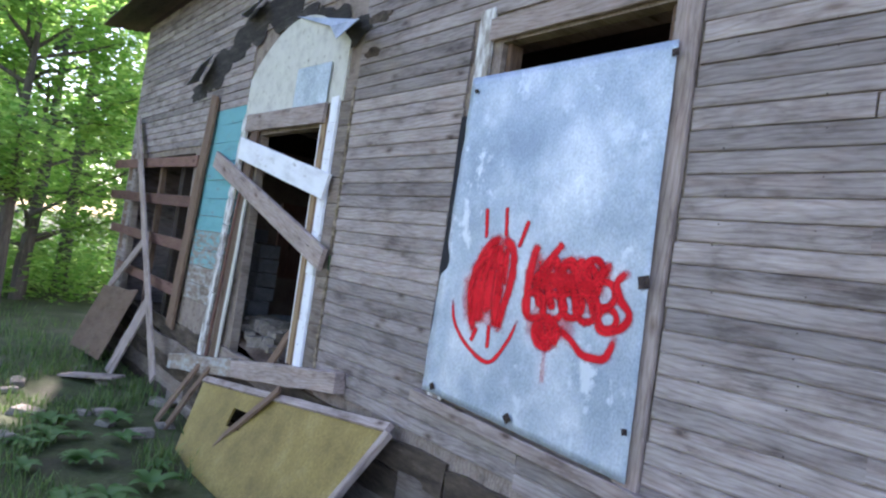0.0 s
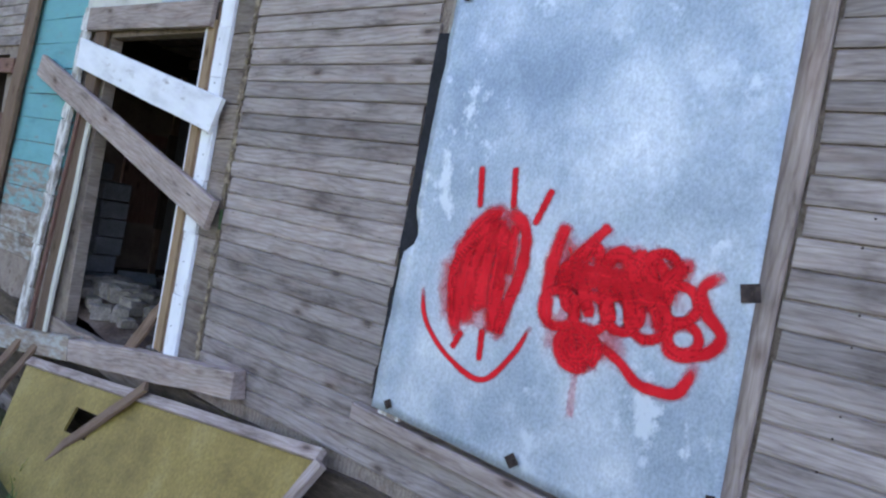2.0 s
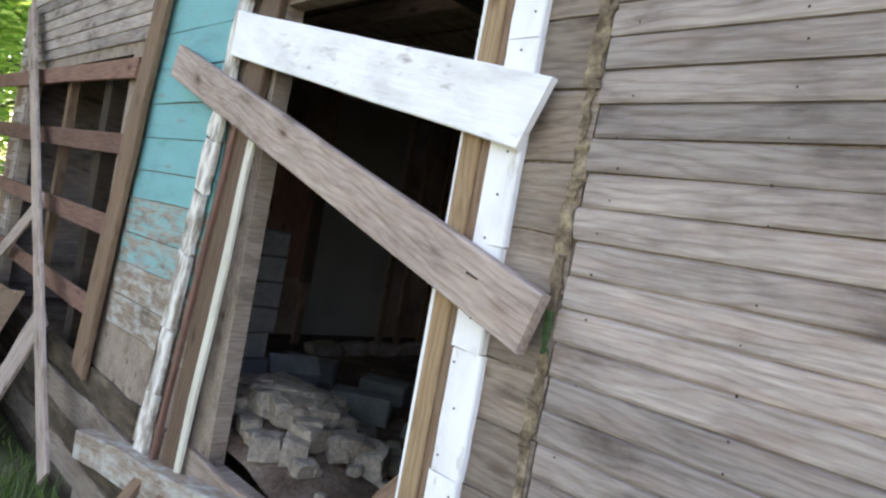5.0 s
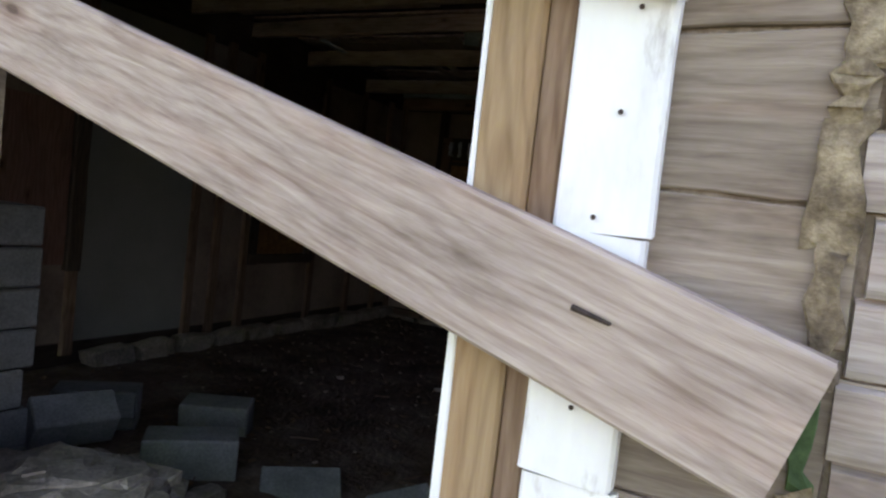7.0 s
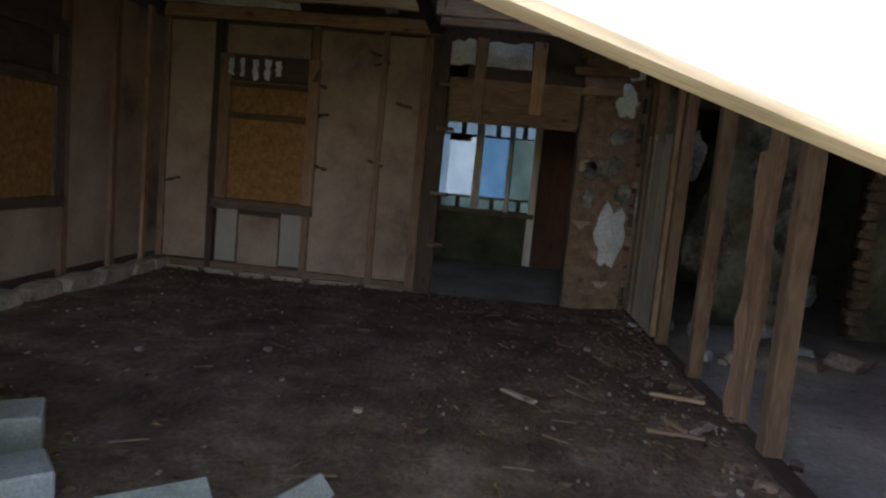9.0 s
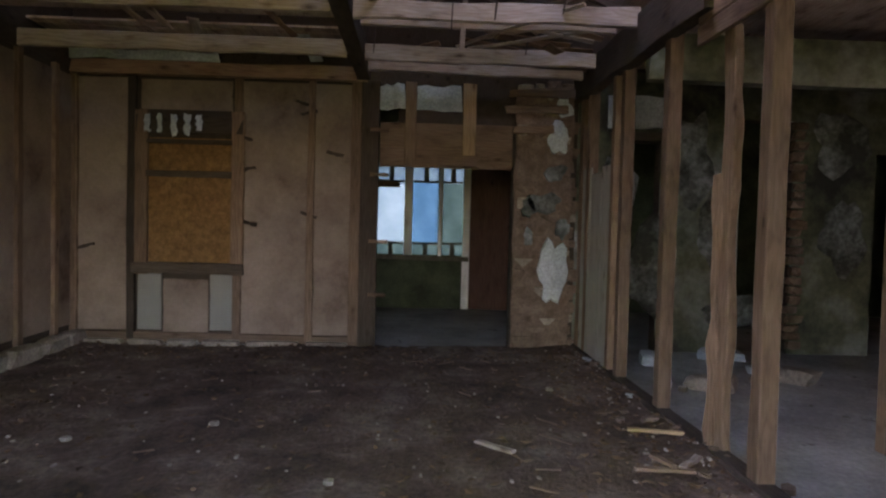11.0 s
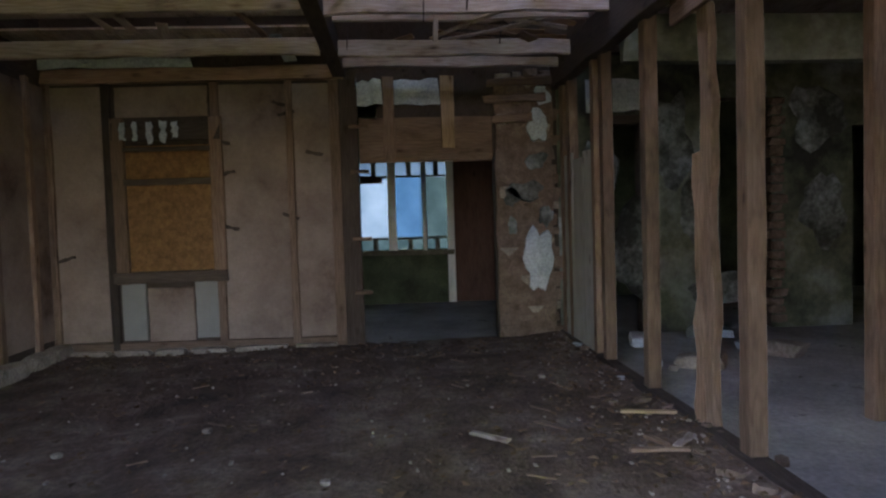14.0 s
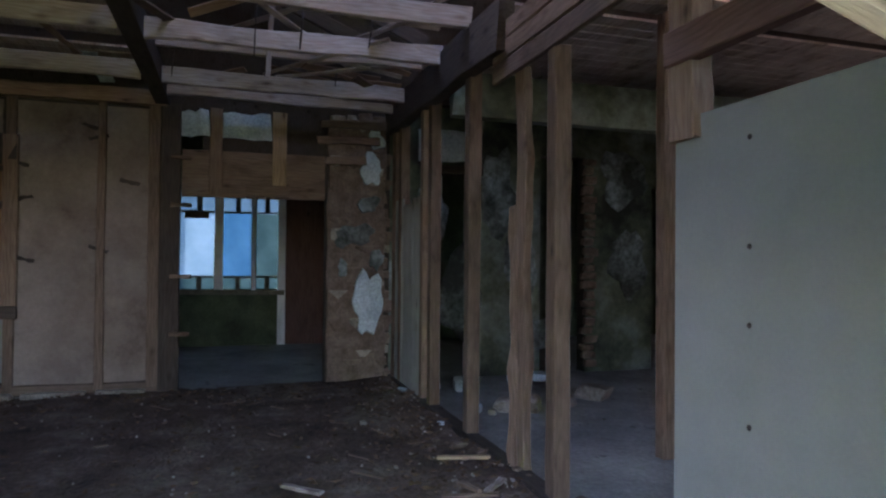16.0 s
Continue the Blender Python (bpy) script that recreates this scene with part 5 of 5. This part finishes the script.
def tree(at, height, spread, leaves, size, label, low=0.25):
    t = thing("tree", at, label, "tree", "trees beside the house")
    bm = bmesh.new()

    def limb(p, q, r0, r1, seg=5):
        ax = (q - p).normalized()
        s1 = ax.orthogonal().normalized()
        s2 = ax.cross(s1)
        rings = []
        for i in range(seg + 1):
            u = i / seg
            c = p.lerp(q, u) + s1 * 0.12 * noise.noise(q + Vector((u * 3, 0, 0))) * (1 if 0 < i else 0)
            r = r0 + (r1 - r0) * u
            rings.append([bm.verts.new(c + (s1 * math.cos(k * math.tau / 7) + s2 * math.sin(k * math.tau / 7)) * r) for k in range(7)])
        for a, b2 in zip(rings, rings[1:]):
            for k in range(7):
                bm.faces.new((a[k], a[(k + 1) % 7], b2[(k + 1) % 7], b2[k]))

    limb(Vector((0, 0, -0.2)), Vector((rnd.uniform(-0.4, 0.4), rnd.uniform(-0.4, 0.4), height * 0.9)), 0.02 * height, 0.02, 9)
    tips = []
    for i in range(22):
        h = height * rnd.uniform(low, 0.9)
        a = rnd.uniform(0, math.tau)
        r = spread * rnd.uniform(0.45, 1) * math.sin(math.pi * min(0.92, 0.25 + h / height * 0.7))
        q = Vector((math.cos(a) * r, math.sin(a) * r, h + r * rnd.uniform(-0.1, 0.45)))
        limb(Vector((0, 0, h * 0.9)), q, 0.006 * height, 0.012, 4)
        tips += [q, Vector((0, 0, h)).lerp(q, 0.65), Vector((0, 0, h)).lerp(q, 0.85)]
    part("trunk", bm, BARK, t, "", Matrix.Translation(at))
    cs = []
    for i in range(leaves):
        c = rnd.choice(tips)
        cs.append(c + Vector((rnd.gauss(0, 0.55), rnd.gauss(0, 0.55), rnd.gauss(0, 0.3))) * spread * 0.22)
    ob = new("crown", leaf_mesh("crown", cs, size, LEAF))
    ob.matrix_basis = Matrix.Translation(at)
    attach(ob, t)


tree((1.6, 17.5, -0.7), 9, 3.4, 8500, 0.2, "leafy green tree with low sunlit branches")
tree((2.3, 19.5, -0.8), 10, 3.6, 7000, 0.2, "leafy green tree close to the house corner", 0.12)
tree((3.6, 22, -0.8), 11, 4.2, 8000, 0.24, "tall leafy green tree behind the house")
tree((0.2, 25, -0.8), 12, 4.5, 9000, 0.26, "tall leafy green tree beyond the clearing")
tree((6.5, 29, -0.8), 13, 5, 9000, 0.3, "tall leafy green tree behind the house")
tree((-5, 20, -0.7), 12, 4.8, 6000, 0.24, "broad leafy tree at the clearing's edge")
tree((-9, 8, -0.4), 13, 5, 6000, 0.26, "broad leafy tree opposite the house")
tree((-8, -3, -0.2), 13, 5, 6000, 0.26, "broad leafy tree opposite the house", 0.4)
tree((3, 37, -0.8), 14, 6, 16000, 0.4, "tall leafy green tree in the far wood", 0.1)

# low green growth
cs = [Vector((rnd.uniform(-6, 10), rnd.uniform(19, 34), 0)) for _ in range(38000)]
for c in cs:
    c.z = ground_z(c.x, c.y) + abs(rnd.gauss(0, 1.3)) * (0.5 + 0.5 * noise.noise(c * 0.4) + 0.3)
ob = new("undergrowth", leaf_mesh("undergrowth", cs, 0.2, LEAF))
tagged(ob, "bright green undergrowth at the edge of the wood", "undergrowth", kind="stuff")


def grass():
    vs, fs = [], []
    for i in range(110000):
        x, y = rnd.uniform(-7, 2.95), rnd.uniform(-3, 24)
        if rnd.random() > math.exp(-((x - 1.2) / 3.2) ** 2 - ((y - 8) / 6) ** 2):
            continue
        d = noise.noise(Vector((x * 0.8, y * 0.8, 5)))
        if d < -0.12 or (x > 2.4 and y < 9 and rnd.random() < 0.8):
            continue
        z = ground_z(x, y) - 0.01
        a, h = rnd.uniform(0, math.tau), rnd.uniform(0.05, 0.2) * (1 + d)
        w = rnd.uniform(0.004, 0.010)
        dx, dy = math.cos(a), math.sin(a)
        k = len(vs)
        b2 = rnd.uniform(0.2, 0.9) * h
        vs += [(x - dy * w, y + dx * w, z), (x + dy * w, y - dx * w, z), (x + dx * b2 * 0.4 + dy * w * 0.7, y + dy * b2 * 0.4 - dx * w * 0.7, z + h * 0.65), (x + dx * b2 * 0.4 - dy * w * 0.7, y + dy * b2 * 0.4 + dx * w * 0.7, z + h * 0.65), (x + dx * b2, y + dy * b2, z + h)]
        fs += [(k, k + 1, k + 2, k + 3), (k + 3, k + 2, k + 4)]
    ob = new("grass", mesh_of("grass", vs, fs, GRASS))
    tagged(ob, "patchy green grass in front of the house", "grass", kind="stuff")


grass()


def weed(at, n, size):
    t = thing("weed", at, "broad-leaved green weed growing by the house wall", "weed", "weeds by the wall")
    for i in range(n):
        a = i * 2.4 + rnd.uniform(-0.3, 0.3)
        L, w = size * rnd.uniform(0.7, 1.2), size * rnd.uniform(0.13, 0.2)
        vs, fs = [], []
        for j in range(7):
            u = j / 6
            z = 0.15 * size + L * (0.75 * u - 0.6 * u * u)
            r = L * u * 0.85
            ww = w * math.sin(math.pi * (0.08 + 0.92 * u)) ** 0.8
            vs += [(r, -ww, z + ww * 0.3), (r, 0, z), (r, ww, z + ww * 0.3)]
        for j in range(6):
            for q in (0, 1):
                b2 = j * 3 + q
                fs.append((b2, b2 + 3, b2 + 4, b2 + 1))
        ob = new("leaf", mesh_of("leaf", vs, fs, WEED, True))
        ob.matrix_basis = Matrix.Translation(at) @ pose(0, 0, 0, 0, 0, math.degrees(a))
        attach(ob, t)


for i in range(34):
    x, y = rnd.uniform(1.0, 2.2), rnd.uniform(3.9, 8.5)
    if x > 1.75 and y < 5.8:
        x -= 0.5
    weed((x, y, ground_z(x, y)), rnd.randint(6, 10), rnd.uniform(0.16, 0.32))
for i in range(14):
    x, y = rnd.uniform(0.9, 2.9), rnd.uniform(7.5, 12)
    s = rnd.uniform(0.06, 0.18)
    tagged(rock("yard_stone", (x, y, ground_z(x, y) + 0.02), (s * 1.6, s, s * 0.6), STONE, None, i + 50, 2, rnd.uniform(0, 360)), "pale stone lying in the grass", "stone", "yard stones")
tagged(plank("fallen_board", (2.0, 10.7, -0.86), (2.55, 10.0, -0.75), 0.3, 0.03, PLANKGREY, face=(0, 0, 1), wear=0.01), "pale fallen board lying in the grass", "board")

# the plan above is drawn in units of 0.85 m; bring it to metres
for ob in list(scene.objects):
    if ob.parent is None and ob.type in {"MESH", "EMPTY"}:
        ob.matrix_basis = Matrix.Scale(SCALE, 4) @ ob.matrix_basis
